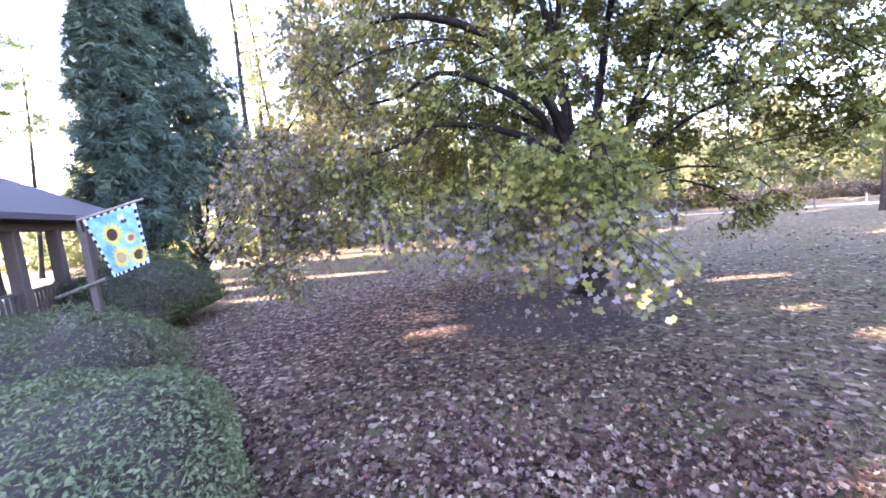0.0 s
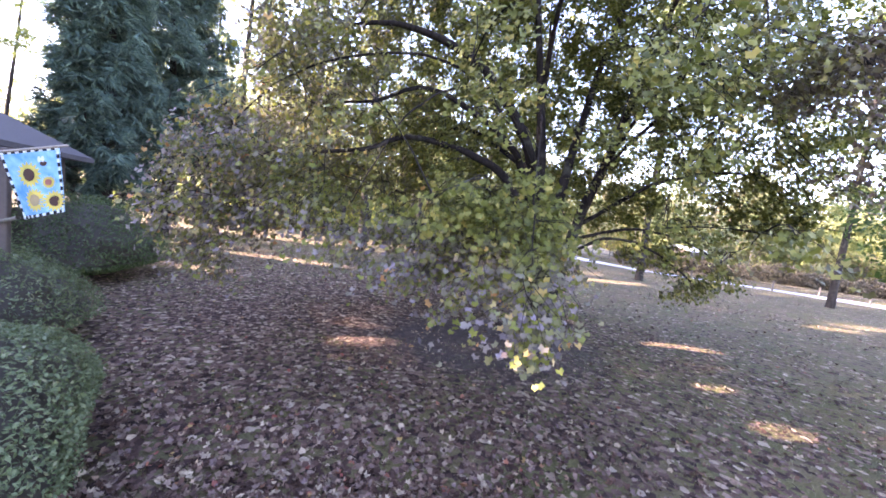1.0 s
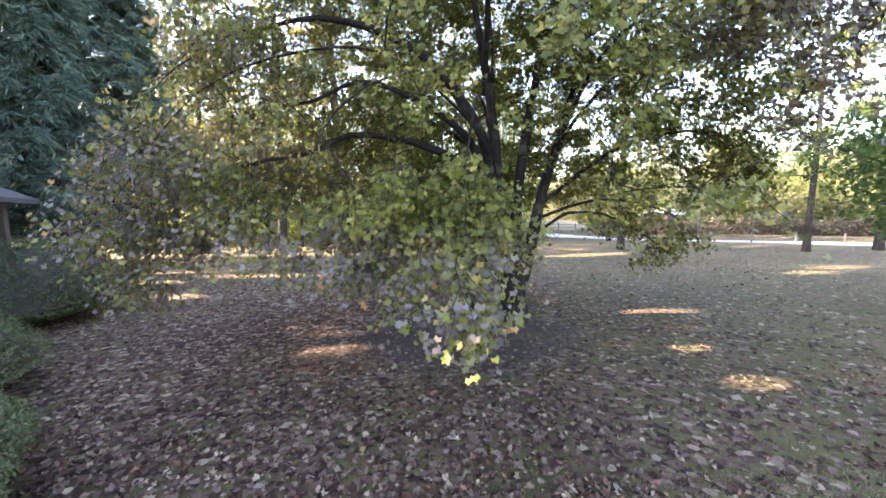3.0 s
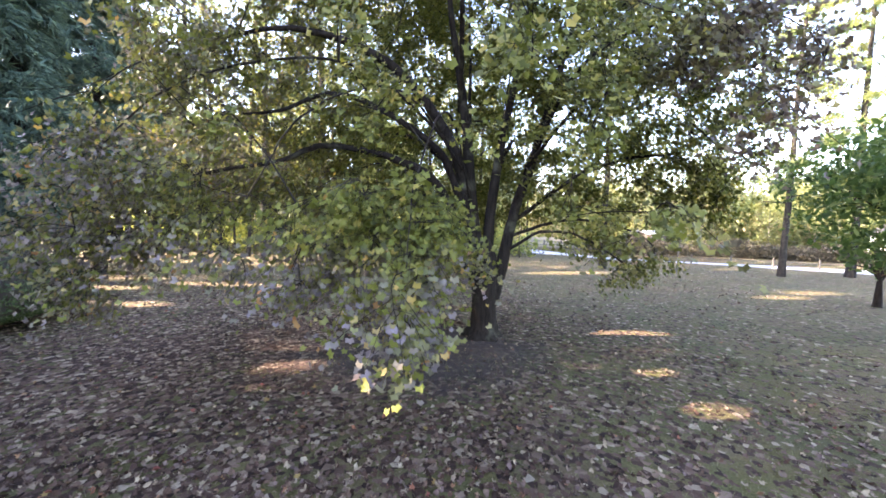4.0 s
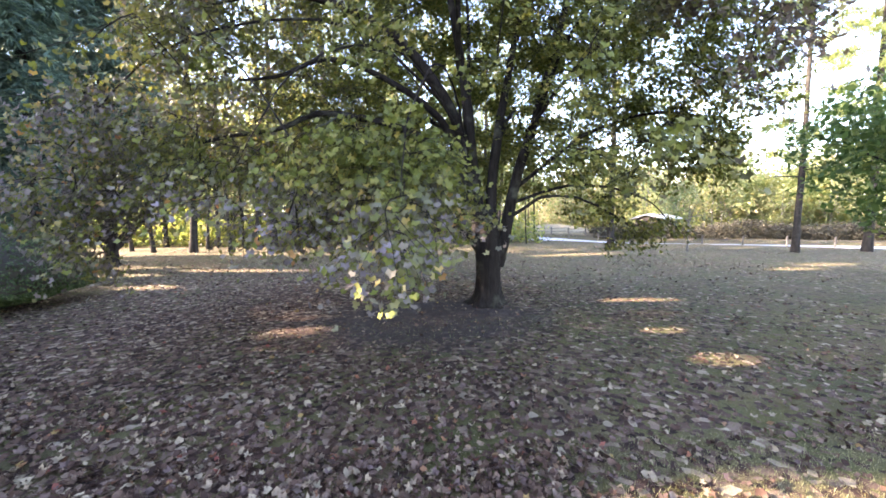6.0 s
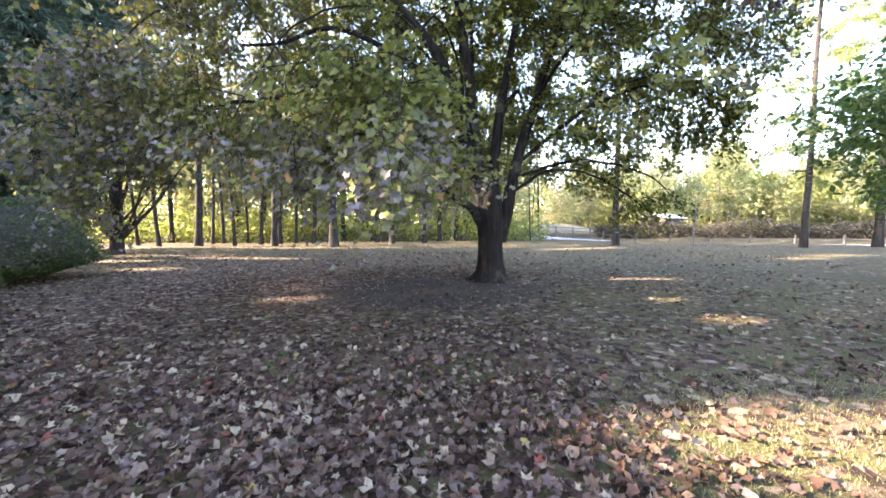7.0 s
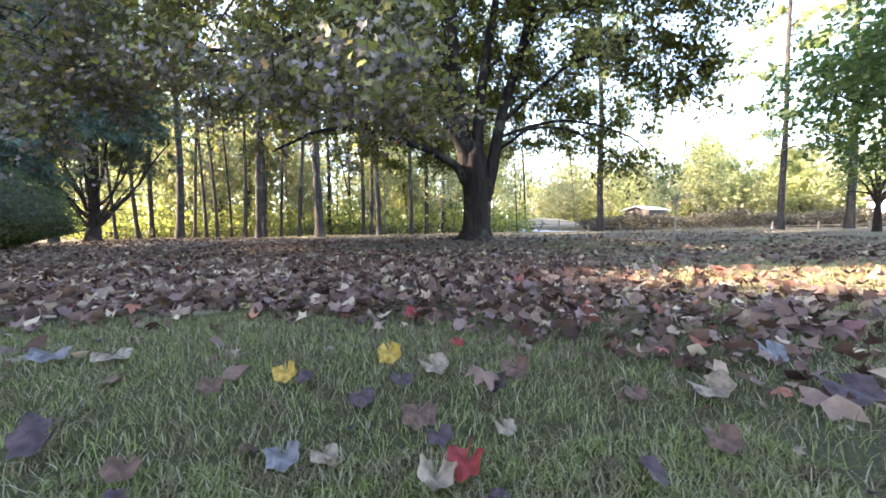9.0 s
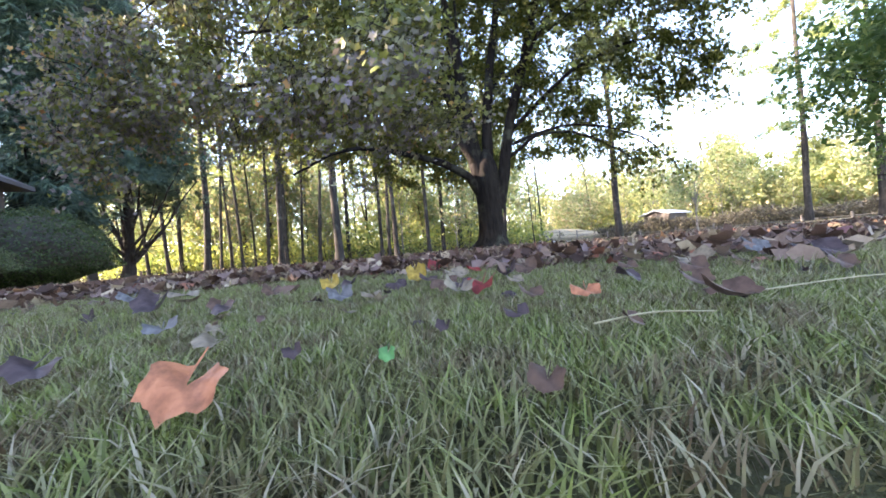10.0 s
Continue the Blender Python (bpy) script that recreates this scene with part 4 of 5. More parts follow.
# ---- road, rail fence, sheds across the road ----
ROAD_MAT = plain("pale_asphalt", (0.32, 0.32, 0.33), 0.85, grain=3.0)
WOOD_GREY = plain("weathered_wood", (0.22, 0.19, 0.16), 0.85, grain=20.0, amount=0.5)
WHITE = plain("white_paint", (0.78, 0.78, 0.76), 0.6, amount=0.1)
FENCE_WOOD = plain("fence_wood", (0.1, 0.085, 0.07), 0.9, grain=20.0, amount=0.5)
DARK_WOOD = plain("dark_stained_wood", (0.055, 0.04, 0.033), 0.7, grain=18.0, amount=0.5)
SHINGLE = plain("grey_shingle", (0.05, 0.045, 0.046), 0.9, grain=30.0, amount=0.5)
TIN = plain("pale_tin", (0.4, 0.4, 0.4), 0.5, 0.2, grain=5.0, amount=0.2)


def build_road():
    d = (ROAD_B - ROAD_A) / np.linalg.norm(ROAD_B - ROAD_A)
    nrm = np.array([-d[1], d[0]])
    pts = []
    for s in np.linspace(0, 1, 40):
        c = ROAD_A + (ROAD_B - ROAD_A) * s + nrm * 1.3 * math.sin(s * 3)
        for k, lift in ((-1.7, -0.03), (-1.6, 0.05), (0, 0.08), (1.6, 0.05), (1.7, -0.03)):
            q = c + nrm * k
            pts.append((q[0], q[1], float(ground_height(*q)) + lift))
    f = []
    for i in range(39):
        for j in range(4):
            a = i * 5 + j
            f += [(a, a + 1, a + 6), (a, a + 6, a + 5)]
    ob = new("road", mesh_of("road", pts, f, ROAD_MAT, True))
    tagged(ob, "narrow pale grey country road", "road", kind="structure")


build_road()


def build_fence(start, end, n, label, heights=(0.35, 0.7)):
    a, b = np.array(start), np.array(end)
    ang = math.degrees(math.atan2(b[1] - a[1], b[0] - a[0]))
    fence = thing("rail_fence", (*a, 0), label, "fence")
    step = np.linalg.norm(b - a) / n
    post = None
    for i in range(n + 1):
        q = (b - a) * i / n
        if post is None:
            post = part("post", box_bm(0.11, 0.11, 1.0, (0, 0, 0.36), 0, 0.015), FENCE_WOOD, fence)
            rail = part("rail", box_bm(step * 1.02, 0.04, 0.055, (step / 2, 0, 0), 0, 0.012), FENCE_WOOD, fence)
            ob = post
        else:
            ob = new("post", post.data)
            ob.parent = fence
        ob.location = (q[0], q[1], float(ground_height(*(a + q))))
        if i < n:
            for z in heights:
                r = rail if (i == 0 and z == heights[0]) else new("rail", rail.data)
                r.parent = fence
                r.location = (q[0], q[1], z + float(ground_height(*(a + q))))
                r.rotation_euler = (0, 0, radians(ang))
    return fence


build_fence((11.0, 39.4), (22.0, 38.4), 6, "weathered split-rail fence on the sunlit bank")
build_fence((17.0, 35.6), (38.0, 22.4), 9, "weathered single-rail fence beside the road", (0.55,))


def build_shed(name, at, turn, sx, sy, eave, ridge, wall, roof, label):
    house = thing(name, (*at, float(ground_height(*at))), label, "building", turn=turn)
    bm = bmesh.new()
    vs = [bm.verts.new(p) for p in ((-sx, -sy, -0.2), (sx, -sy, -0.2), (sx, sy, -0.2), (-sx, sy, -0.2), (-sx, -sy, eave), (sx, -sy, eave), (sx, sy, eave), (-sx, sy, eave), (-sx, 0, ridge), (sx, 0, ridge))]
    for q in ((0, 1, 5, 4), (2, 3, 7, 6), (1, 2, 6, 9, 5), (3, 0, 4, 8, 7), (3, 2, 1, 0), (4, 5, 9, 8), (6, 7, 8, 9)):
        bm.faces.new([vs[i] for i in q])
    part("wall", bm, wall, house)
    bm = bmesh.new()
    o = 0.35
    drop = (ridge - eave) / sy * o
    for side in (-1, 1):
        p = [(-sx - o, side * (sy + o), eave - drop + 0.06), (sx + o, side * (sy + o), eave - drop + 0.06), (sx + o, 0, ridge + 0.06), (-sx - o, 0, ridge + 0.06)]
        top = [bm.verts.new((a, b, c + 0.1)) for a, b, c in p]
        bot = [bm.verts.new(q) for q in p]
        bm.faces.new(top), bm.faces.new(bot[::-1])
        for i in range(4):
            bm.faces.new((top[i], bot[i], bot[(i + 1) % 4], top[(i + 1) % 4]))
    bmesh.ops.recalc_face_normals(bm, faces=bm.faces)
    part("roof", bm, roof, house)
    return house


shed = build_shed("shed", (27.5, 37.5), 25, 1.6, 1.3, 1.95, 2.3, DARK_WOOD, TIN, "low dark shed with a pale tin roof")
part("door", box_bm(0.9, 0.06, 1.7, (0.5, -1.32, 0.85), 0, 0.02), DARK_WOOD, shed)
cottage = build_shed("cottage", (45.5, 25.5), 60, 4.2, 3.0, 2.6, 4.6, WHITE, SHINGLE, "white clapboard cottage across the road")
for x in (-2.4, 0.0, 2.4):
    w = part("window", box_bm(0.9, 0.08, 1.2, (x, -3.03, 1.5), 0, 0.01), DARK_WOOD, cottage)
    part("sill", box_bm(1.1, 0.14, 0.07, (x, -3.06, 0.87)), WHITE, w)

# ---- porch, flag ----
def build_porch():
    porch = thing("porch", (-8.2, 6.9, 0.0), "dark wooden porch with a low shingled roof and railing", "porch", turn=23.0)
    part("deck", box_bm(4.4, 6.0, 0.18, (-2.2, 1.4, 0.75), 0, 0.02), DARK_WOOD, porch)
    part("skirt", box_bm(4.3, 5.9, 0.7, (-2.2, 1.4, 0.32), 0, 0.02), WOOD_GREY, porch)
    for y in (-1.4, 0.1, 1.5, 3.0, 4.2):
        part("post", box_bm(0.21, 0.21, 1.9, (-0.1, y, 1.78), 0, 0.015), DARK_WOOD, porch)
    for y in (-1.4, 4.2):
        part("post", box_bm(0.21, 0.21, 1.9, (-4.2, y, 1.78), 0, 0.015), DARK_WOOD, porch)
    for y0, y1 in ((-1.32, 0.02), (0.18, 1.42), (1.58, 2.92), (3.08, 4.12)):
        for z in (0.98, 1.5):
            rail = part("rail", box_bm(0.06, y1 - y0, 0.07, (-0.1, (y0 + y1) / 2, z), 0, 0.01), DARK_WOOD, porch)
        n = 9
        for i in range(n):
            part("baluster", box_bm(0.035, 0.035, 0.46, (-0.1, y0 + (y1 - y0) * (i + 0.5) / n, 1.24)), DARK_WOOD, rail)
    part("beam", box_bm(0.16, 5.9, 0.2, (-0.1, 1.4, 2.79), 0, 0.015), DARK_WOOD, porch)
    bm = bmesh.new()
    e = [(0.45, -2.0), (0.45, 4.8), (-4.8, 4.8), (-4.8, -2.0)]
    low = [bm.verts.new((x, y, 2.88)) for x, y in e]
    up = [bm.verts.new((x, y, 3.0)) for x, y in e]
    r1, r2 = bm.verts.new((-2.2, 0.2, 4.6)), bm.verts.new((-2.2, 2.2, 4.6))
    bm.faces.new(low[::-1])
    for i in range(4):
        bm.faces.new((low[i], low[(i + 1) % 4], up[(i + 1) % 4], up[i]))
    bm.faces.new((up[0], up[1], r2, r1)), bm.faces.new((up[1], up[2], r2)), bm.faces.new((up[2], up[3], r1, r2)), bm.faces.new((up[3], up[0], r1))
    bmesh.ops.recalc_face_normals(bm, faces=bm.faces)
    part("roof", bm, SHINGLE, porch, "dark grey shingle roof")
    # the near corner post, where the flag's pole is fixed, and a pale handrail beside the shrubs
    back = Matrix.Translation((-8.2, 6.9, 0)) @ Matrix.Rotation(radians(23), 4, "Z")
    def local(x, y, z):
        return np.array(back.inverted() @ Vector((x, y, z)))
    part("post", box_bm(0.1, 0.1, 2.75, tuple(local(-5.33, 5.37, 1.35)), 0, 0.012), DARK_WOOD, porch)
    line = np.array([local(-4.86, 5.11, 1.8), local(-5.35, 5.31, 1.69), local(-6.3, 5.7, 1.5)])
    v, f = tube(line, 0.028, 8)
    part_mesh("handrail", mesh_of("handrail", v, f, GREY_BARK, True), porch, "pale wooden handrail")
    part("bench", box_bm(0.5, 2.6, 0.08, (-1.6, 1.4, 1.2), 0, 0.02), WHITE, porch, "white painted bench")
    for y in (0.3, 2.5):
        part("bench_leg", box_bm(0.4, 0.06, 0.34, (-1.6, y, 1.0)), WHITE, porch)


build_porch()


def cloth(u, v):
    """A point of the flag, u along its pole and v down from it."""
    tl, tr, br, bl = (np.array(p) for p in FLAG)
    p = (tl * (1 - u) + tr * u) * (1 - v) + (bl * (1 - u) + br * u) * v
    nrm = np.cross(tr - tl, bl - tl)
    return p + nrm / np.linalg.norm(nrm) * 0.025 * math.sin(u * 7 + v * 2) * v


FLAG = ((-4.67, 4.72, 2.63), (-3.83, 4.58, 2.77), (-4.02, 4.85, 1.97), (-4.68, 5.0, 1.80))


def flag_sheet(u0, u1, v0, v1, lift, nu=10, nv=10):
    bm = bmesh.new()
    side = np.cross(np.array(FLAG[1]) - FLAG[0], np.array(FLAG[3]) - FLAG[0])
    side = side / np.linalg.norm(side)
    grid = {}
    for k, s in ((0, lift), (1, -lift)):
        for i in range(nu + 1):
            for j in range(nv + 1):
                grid[i, j, k] = bm.verts.new(cloth(u0 + (u1 - u0) * i / nu, v0 + (v1 - v0) * j / nv) + side * s)
    for k in (0, 1):
        for i in range(nu):
            for j in range(nv):
                q = [grid[i, j, k], grid[i + 1, j, k], grid[i + 1, j + 1, k], grid[i, j + 1, k]]
                bm.faces.new(q if k == 0 else q[::-1])
    return bm


def flag_disc(cu, cv, ru, rv, lift, lobes=0, n=28):
    bm = bmesh.new()
    side = np.cross(np.array(FLAG[1]) - FLAG[0], np.array(FLAG[3]) - FLAG[0])
    side = side / np.linalg.norm(side)
    for s in (lift, -lift):
        ring = []
        for i in range(n):
            a = 2 * math.pi * i / n
            w = 1 + (0.16 * math.cos(lobes * a) if lobes else 0)
            ring.append(bm.verts.new(cloth(cu + ru * w * math.cos(a), cv + rv * w * math.sin(a)) + side * s))
        mid = bm.verts.new(cloth(cu, cv) + side * s)
        for i in range(n):
            q = [ring[i], ring[(i + 1) % n], mid]
            bm.faces.new(q if s > 0 else q[::-1])
    return bm


def cloth_material(name, c, wash=None):
    m = Mat(name)
    n = m.noise(m.world_pos(), 5.0, 3.0)
    m.leafy(m.ramp(n, [(0.35, c), (0.65, wash or tuple(min(1, v * 1.25) for v in c))]), None, 0.5, 0.8)
    return m.m


def build_flag():
    sky_blue = cloth_material("flag_blue", (0.13, 0.42, 0.75), (0.42, 0.72, 0.88))
    black, cream = cloth_material("flag_black", (0.02, 0.02, 0.03)), cloth_material("flag_cream", (0.8, 0.8, 0.74))
    yellow, brown = cloth_material("flag_yellow", (0.8, 0.62, 0.16)), cloth_material("flag_brown", (0.11, 0.06, 0.05))
    red = cloth_material("flag_red", (0.4, 0.17, 0.14))
    tan = cloth_material("flag_tan", (0.5, 0.36, 0.2))
    flag = thing("garden_flag", (0, 0, 0), "light blue flag with sunflowers, a bee and a checked border", "flag")
    part("cloth", flag_sheet(0, 1, 0, 1, 0.003), sky_blue, flag)
    n = 15
    for i in range(n):
        for v0, v1 in ((0.0, 0.045), (0.955, 1.0)):
            part("check", flag_sheet(i / n, (i + 1) / n, v0, v1, 0.006, 2, 1), black if i % 2 else cream, flag)
    for i in range(n):
        for u0, u1 in ((0.0, 0.05), (0.95, 1.0)):
            part("check", flag_sheet(u0, u1, 0.05 + 0.9 * i / n, 0.05 + 0.9 * (i + 1) / n, 0.006, 1, 2), black if i % 2 else cream, flag)
    for u, v, r, heart in ((0.42, 0.36, 0.145, brown), (0.44, 0.74, 0.14, tan), (0.81, 0.80, 0.13, brown), (0.76, 0.5, 0.075, red)):
        bloom = part("petals", flag_disc(u, v, r * 1.42, r * 1.15, 0.006, 16, 96), yellow, flag)
        part("flower_heart", flag_disc(u, v, r * 0.8, r * 0.64, 0.009), heart, bloom)
    part("bee_body", flag_disc(0.72, 0.22, 0.06, 0.035, 0.006), brown, flag)
    for u in (0.66, 0.72):
        part("bee_wing", flag_disc(u, 0.155, 0.03, 0.045, 0.009), cream, flag)
    a, b = np.array(FLAG[0]), np.array(FLAG[1])
    d = b - a
    v, f = tube(np.array([a - d * 0.08, a, b, b + d * 0.14]), 0.016, 8)
    w, g = tube(np.array([a - d * 0.04, (-5.0, 5.03, 2.56), (-5.3, 5.34, 2.5)]), 0.014, 6)
    part_mesh("bracket", mesh_of("bracket", w, g, DARK_WOOD, True), flag)
    part_mesh("pole", mesh_of("pole", v, f, WOOD_GREY, True), flag)
    return flag


build_flag()


# ---- fallen leaves and grass ----
def cover(x, y):
    """How thick the litter lies: a raked-looking edge in front, thinner on the field side."""
    edge = np.where(x < 1.3, 1.55, 1.55 - np.clip(x - 1.3, 0, None) ** 1.3 * 0.6 * (x > 1.3))
    edge = np.where(np.isfinite(edge), np.maximum(edge, 0.75), 1.62) + 0.06 * np.sin(x * 7.0) + 0.04 * np.sin(x * 17 + 1)
    full = np.clip((y - edge) / 0.3, 0, 1)
    field = np.clip((x - 2.35 - 1.1 * np.clip(2.1 - y, 0, 1) - 0.13 * np.clip(y - 1, 0, 12)) / 0.9, 0, 1)
    patch = 0.5 + 0.5 * np.sin(x * 1.7 + 2 * np.sin(y * 0.9)) * np.sin(y * 1.9 + 1)
    fine = 0.5 + 0.5 * np.sin(x * 3.1 + 1.7 * np.sin(y * 2.3 + 1)) * np.sin(y * 3.7 + 1.3 * np.sin(x * 1.9))
    bare = np.clip(1.25 - np.hypot((x - 2.0) * 0.4, (y - 7.2) * 0.55), 0, 0.65)
    heap = np.clip((3.4 - x) / 0.6, 0, 1) * np.clip((4.2 - y) / 1.2, 0, 1) * 0.28
    return full * (1 - field * np.where(y < 2.9, 0.5 + 0.35 * patch, 0.42 + 0.4 * patch)) * (1 - 0.5 * np.clip(x - 3.4, 0, 1) * (y < 2.9)) * np.minimum(1.0, 0.45 + 0.25 * patch + 0.3 * fine + heap) * (1 - bare)


def litter_positions(rng, x0, x1, y0, y1, per_m2):
    n = int((x1 - x0) * (y1 - y0) * per_m2)
    x, y = rng.uniform(x0, x1, n), rng.uniform(y0, y1, n)
    keep = rng.random(n) < cover(x, y)
    return x[keep], y[keep]


def build_litter():
    rng = np.random.default_rng(55)
    shapes = [star_leaf(c, d, 5, 0.55, rng=rng) for c, d in ((0.5, 0.1), (-0.9, 0.3), (1.2, -0.3), (1.4, 0.3), (-1.3, 0.5))] + [star_leaf(c, d, 3, 0.85, rng=rng) for c, d in ((0.9, 0.2), (-0.9, 0.3), (1.5, -0.3), (0.3, 0.7))]
    xs, ys = [], []
    for box in ((-3.5, 6.5, 0.6, 3.2, 640), (-5, 8.5, 3.2, 5.0, 300), (-8, 11, 5.0, 10.0, 130), (-12, 16, 10, 18, 34), (-14, 22, 18, 26, 10)):
        x, y = litter_positions(rng, *box)
        xs.append(x), ys.append(y)
    # a few stray ones on the grass in front, where the camera lands
    m = 90
    xs.append(rng.uniform(-1.0, 4.5, m)), ys.append(rng.uniform(1.0, 1.9, m))
    x, y = np.concatenate(xs), np.concatenate(ys)
    n = len(x)
    z = ground_height(x, y) + rng.uniform(0.008, 0.055, n) * (0.3 + 0.7 * cover(x, y))
    tip = np.where(y > 4.5, 0.22, 0.5)
    nrm = np.stack([rng.normal(0, 1, n) * tip, rng.normal(0, 1, n) * tip, np.ones(n)], 1)
    size = rng.uniform(0.04, 0.086, n) * np.where(y > 10, 1.4, np.clip(0.5 + 0.25 * y, 0.65, 1.0))
    v, f = scatter(shapes, np.stack([x, y, z], 1), frames_for(nrm, rng.uniform(0, 2 * math.pi, n)), size, rng)
    ob = new("leaf_litter", mesh_of("leaf_litter", v, f, FALLEN))
    tagged(ob, "thick litter of curled brown and mauve-grey fallen leaves on the lawn", "fallen leaves", kind="stuff")


build_litter()


def build_grass():
    m = Mat("grass_blades")
    green = m.ramp(m.island(), [(0.0, (0.058, 0.076, 0.018)), (0.35, (0.105, 0.13, 0.034)), (0.65, (0.15, 0.172, 0.048)), (0.85, (0.185, 0.18, 0.09)), (1.0, (0.27, 0.24, 0.17))])
    dry = m.ramp(m.island(), [(0.0, (0.075, 0.052, 0.028)), (0.5, (0.135, 0.104, 0.058)), (0.8, (0.15, 0.15, 0.07)), (1.0, (0.25, 0.21, 0.15))])
    c = m.mix(m.ramp(m.noise(m.world_pos(), 16.0, 4.0, 0.65), [(0.42, (0, 0, 0)), (0.6, (1, 1, 1))]), green, dry)
    sep = m.t.nodes.new("ShaderNodeSeparateXYZ")
    m.link(m.world_pos(), sep.inputs[0])
    # near field-side blades are coloured paler and strawy, to brighten the sun patch
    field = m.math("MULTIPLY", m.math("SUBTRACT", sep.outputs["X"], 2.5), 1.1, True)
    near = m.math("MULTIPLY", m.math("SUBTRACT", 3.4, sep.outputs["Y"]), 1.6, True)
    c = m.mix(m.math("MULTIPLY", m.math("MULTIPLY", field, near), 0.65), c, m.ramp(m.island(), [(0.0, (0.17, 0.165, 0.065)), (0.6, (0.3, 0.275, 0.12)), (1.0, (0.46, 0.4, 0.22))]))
    m.b.inputs["Specular IOR Level"].default_value = 0.12
    m.leafy(c, None, 0.3, 0.5)
    rng = np.random.default_rng(66)
    xs, ys, hs = [], [], []
    for x0, x1, y0, y1, per, h in ((1.35, 2.35, 0.2, 0.75, 85000, 0.017), (0.4, 3.6, 0.75, 1.7, 21000, 0.022), (-1.6, 1.0, 1.7, 3.0, 1500, 0.026), (1.0, 6.0, 1.7, 3.2, 3600, 0.026), (-3.5, 3.0, 3.0, 7.0, 300, 0.042), (3.0, 9.0, 3.2, 7.0, 450, 0.04), (0.7, 1.35, 0.3, 0.75, 9000, 0.028), (2.35, 3.1, 0.3, 0.75, 9000, 0.028)):
        n = int((x1 - x0) * (y1 - y0) * per)
        x, y = rng.uniform(x0, x1, n), rng.uniform(y0, y1, n)
        keep = rng.random(n) > cover(x, y) * 0.7
        xs.append(x[keep]), ys.append(y[keep]), hs.append(np.full(keep.sum(), h))
    x, y, h = np.concatenate(xs), np.concatenate(ys), np.concatenate(hs)
    n = len(x)
    h = h * rng.uniform(0.5, 1.25, n)
    wide = rng.uniform(0.0003, 0.0011, n) * (1 + np.clip(y - 0.8, 0, 4) * 0.45)
    a = rng.uniform(0, 2 * math.pi, n)
    lean = rng.uniform(0.25, 1.6, n) * h
    d = np.stack([np.cos(a), np.sin(a), np.zeros(n)], 1)
    s = np.stack([-np.sin(a), np.cos(a), np.zeros(n)], 1)
    b = np.stack([x, y, ground_height(x, y) - 0.003], 1)
    up = np.array([0, 0, 1.0])
    mid = b + d * (lean * 0.35)[:, None] + up * (h * 0.62)[:, None]
    tip = b + d * lean[:, None] + up * h[:, None]
    w = s * wide[:, None]
    v = np.stack([b + w, b - w, mid + w * 0.85, mid - w * 0.85, tip], 1).reshape(-1, 3)
    k = np.arange(n)[:, None, None] * 5
    f = (np.array([[0, 1, 3], [0, 3, 2], [2, 3, 4]])[None] + k).reshape(-1, 3)
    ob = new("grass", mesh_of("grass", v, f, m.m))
    tagged(ob, "short grey-green lawn grass with dry blades", "grass", kind="stuff")


build_grass()


# ---- single leaves and straws where the camera lands ----
def leaf_coat(name, c):
    m = Mat(name)
    n = m.noise(m.coords(), 60.0, 4.0)
    vein = m.noise(m.coords(), 25.0, 2.0, 0.5, (3.0, 0.4, 1.0))
    k = m.mix(m.ramp(n, [(0.4, (0, 0, 0)), (0.7, (1, 1, 1))]), c, tuple(v * 0.35 for v in c))
    k = m.mix(0.45, k, m.ramp(vein, [(0.35, (0.5, 0.45, 0.45)), (0.6, (1.2, 1.2, 1.2))]), "MULTIPLY")
    m.b.inputs["Specular IOR Level"].default_value = 0.12
    return m.leafy(k, None, 0.25, 0.45).m


COATS = {"orange": leaf_coat("leaf_orange", (0.4, 0.155, 0.08)), "red": leaf_coat("leaf_red", (0.2, 0.032, 0.028)), "yellow": leaf_coat("leaf_yellow", (0.33, 0.22, 0.045)), "mauve": leaf_coat("leaf_mauve", (0.062, 0.043, 0.044)), "brown": leaf_coat("leaf_brown", (0.1, 0.06, 0.042)), "tan": leaf_coat("leaf_tan", (0.2, 0.16, 0.11)), "green": leaf_coat("leaf_green", (0.1, 0.26, 0.09)), "grey": leaf_coat("leaf_grey", (0.12, 0.118, 0.118))}


def curled_leaf(rng, curl, fold, deep=0.0):
    """A fallen leaf with a finer blade: an outline ring, an inner ring and a stalk."""
    n = 31
    ring, inner = [], []
    for i in range(n):
        a = radians(-160 + 320 * i / (n - 1))
        lobe = 0.6 * math.cos(3.13 * a) ** 2 + 0.4 * (1 - abs(math.sin(3.13 * a)))
        r = (0.44 - 0.16 * deep + (0.07 + 0.21 * deep) * lobe) * (1 - 0.12 * abs(a) / 2.8) * rng.uniform(0.93, 1.05)
        ring.append((r * math.sin(a), r * math.cos(a) - 0.1))
        inner.append((0.5 * r * math.sin(a), 0.5 * r * math.cos(a) - 0.1))
    pts = [(0, -0.1)] + inner + ring
    v = np.array([(x, y, curl * (x * x + y * y) + fold * abs(x) + 0.07 * math.sin(8 * x + 6 * y)) for x, y in pts])
    f = []
    for i in range(n - 1):
        f += [(0, 2 + i, 1 + i), (1 + i, 2 + i, n + 2 + i), (1 + i, n + 2 + i, n + 1 + i)]
    k = len(v)
    v = np.vstack([v, [(0.015, -0.12, 0.01), (-0.015, -0.12, 0.01), (0.01, -0.6, 0.08), (-0.01, -0.6, 0.08)]])
    f += [(k, k + 1, k + 2), (k + 1, k + 3, k + 2)]
    return v, np.array(f)


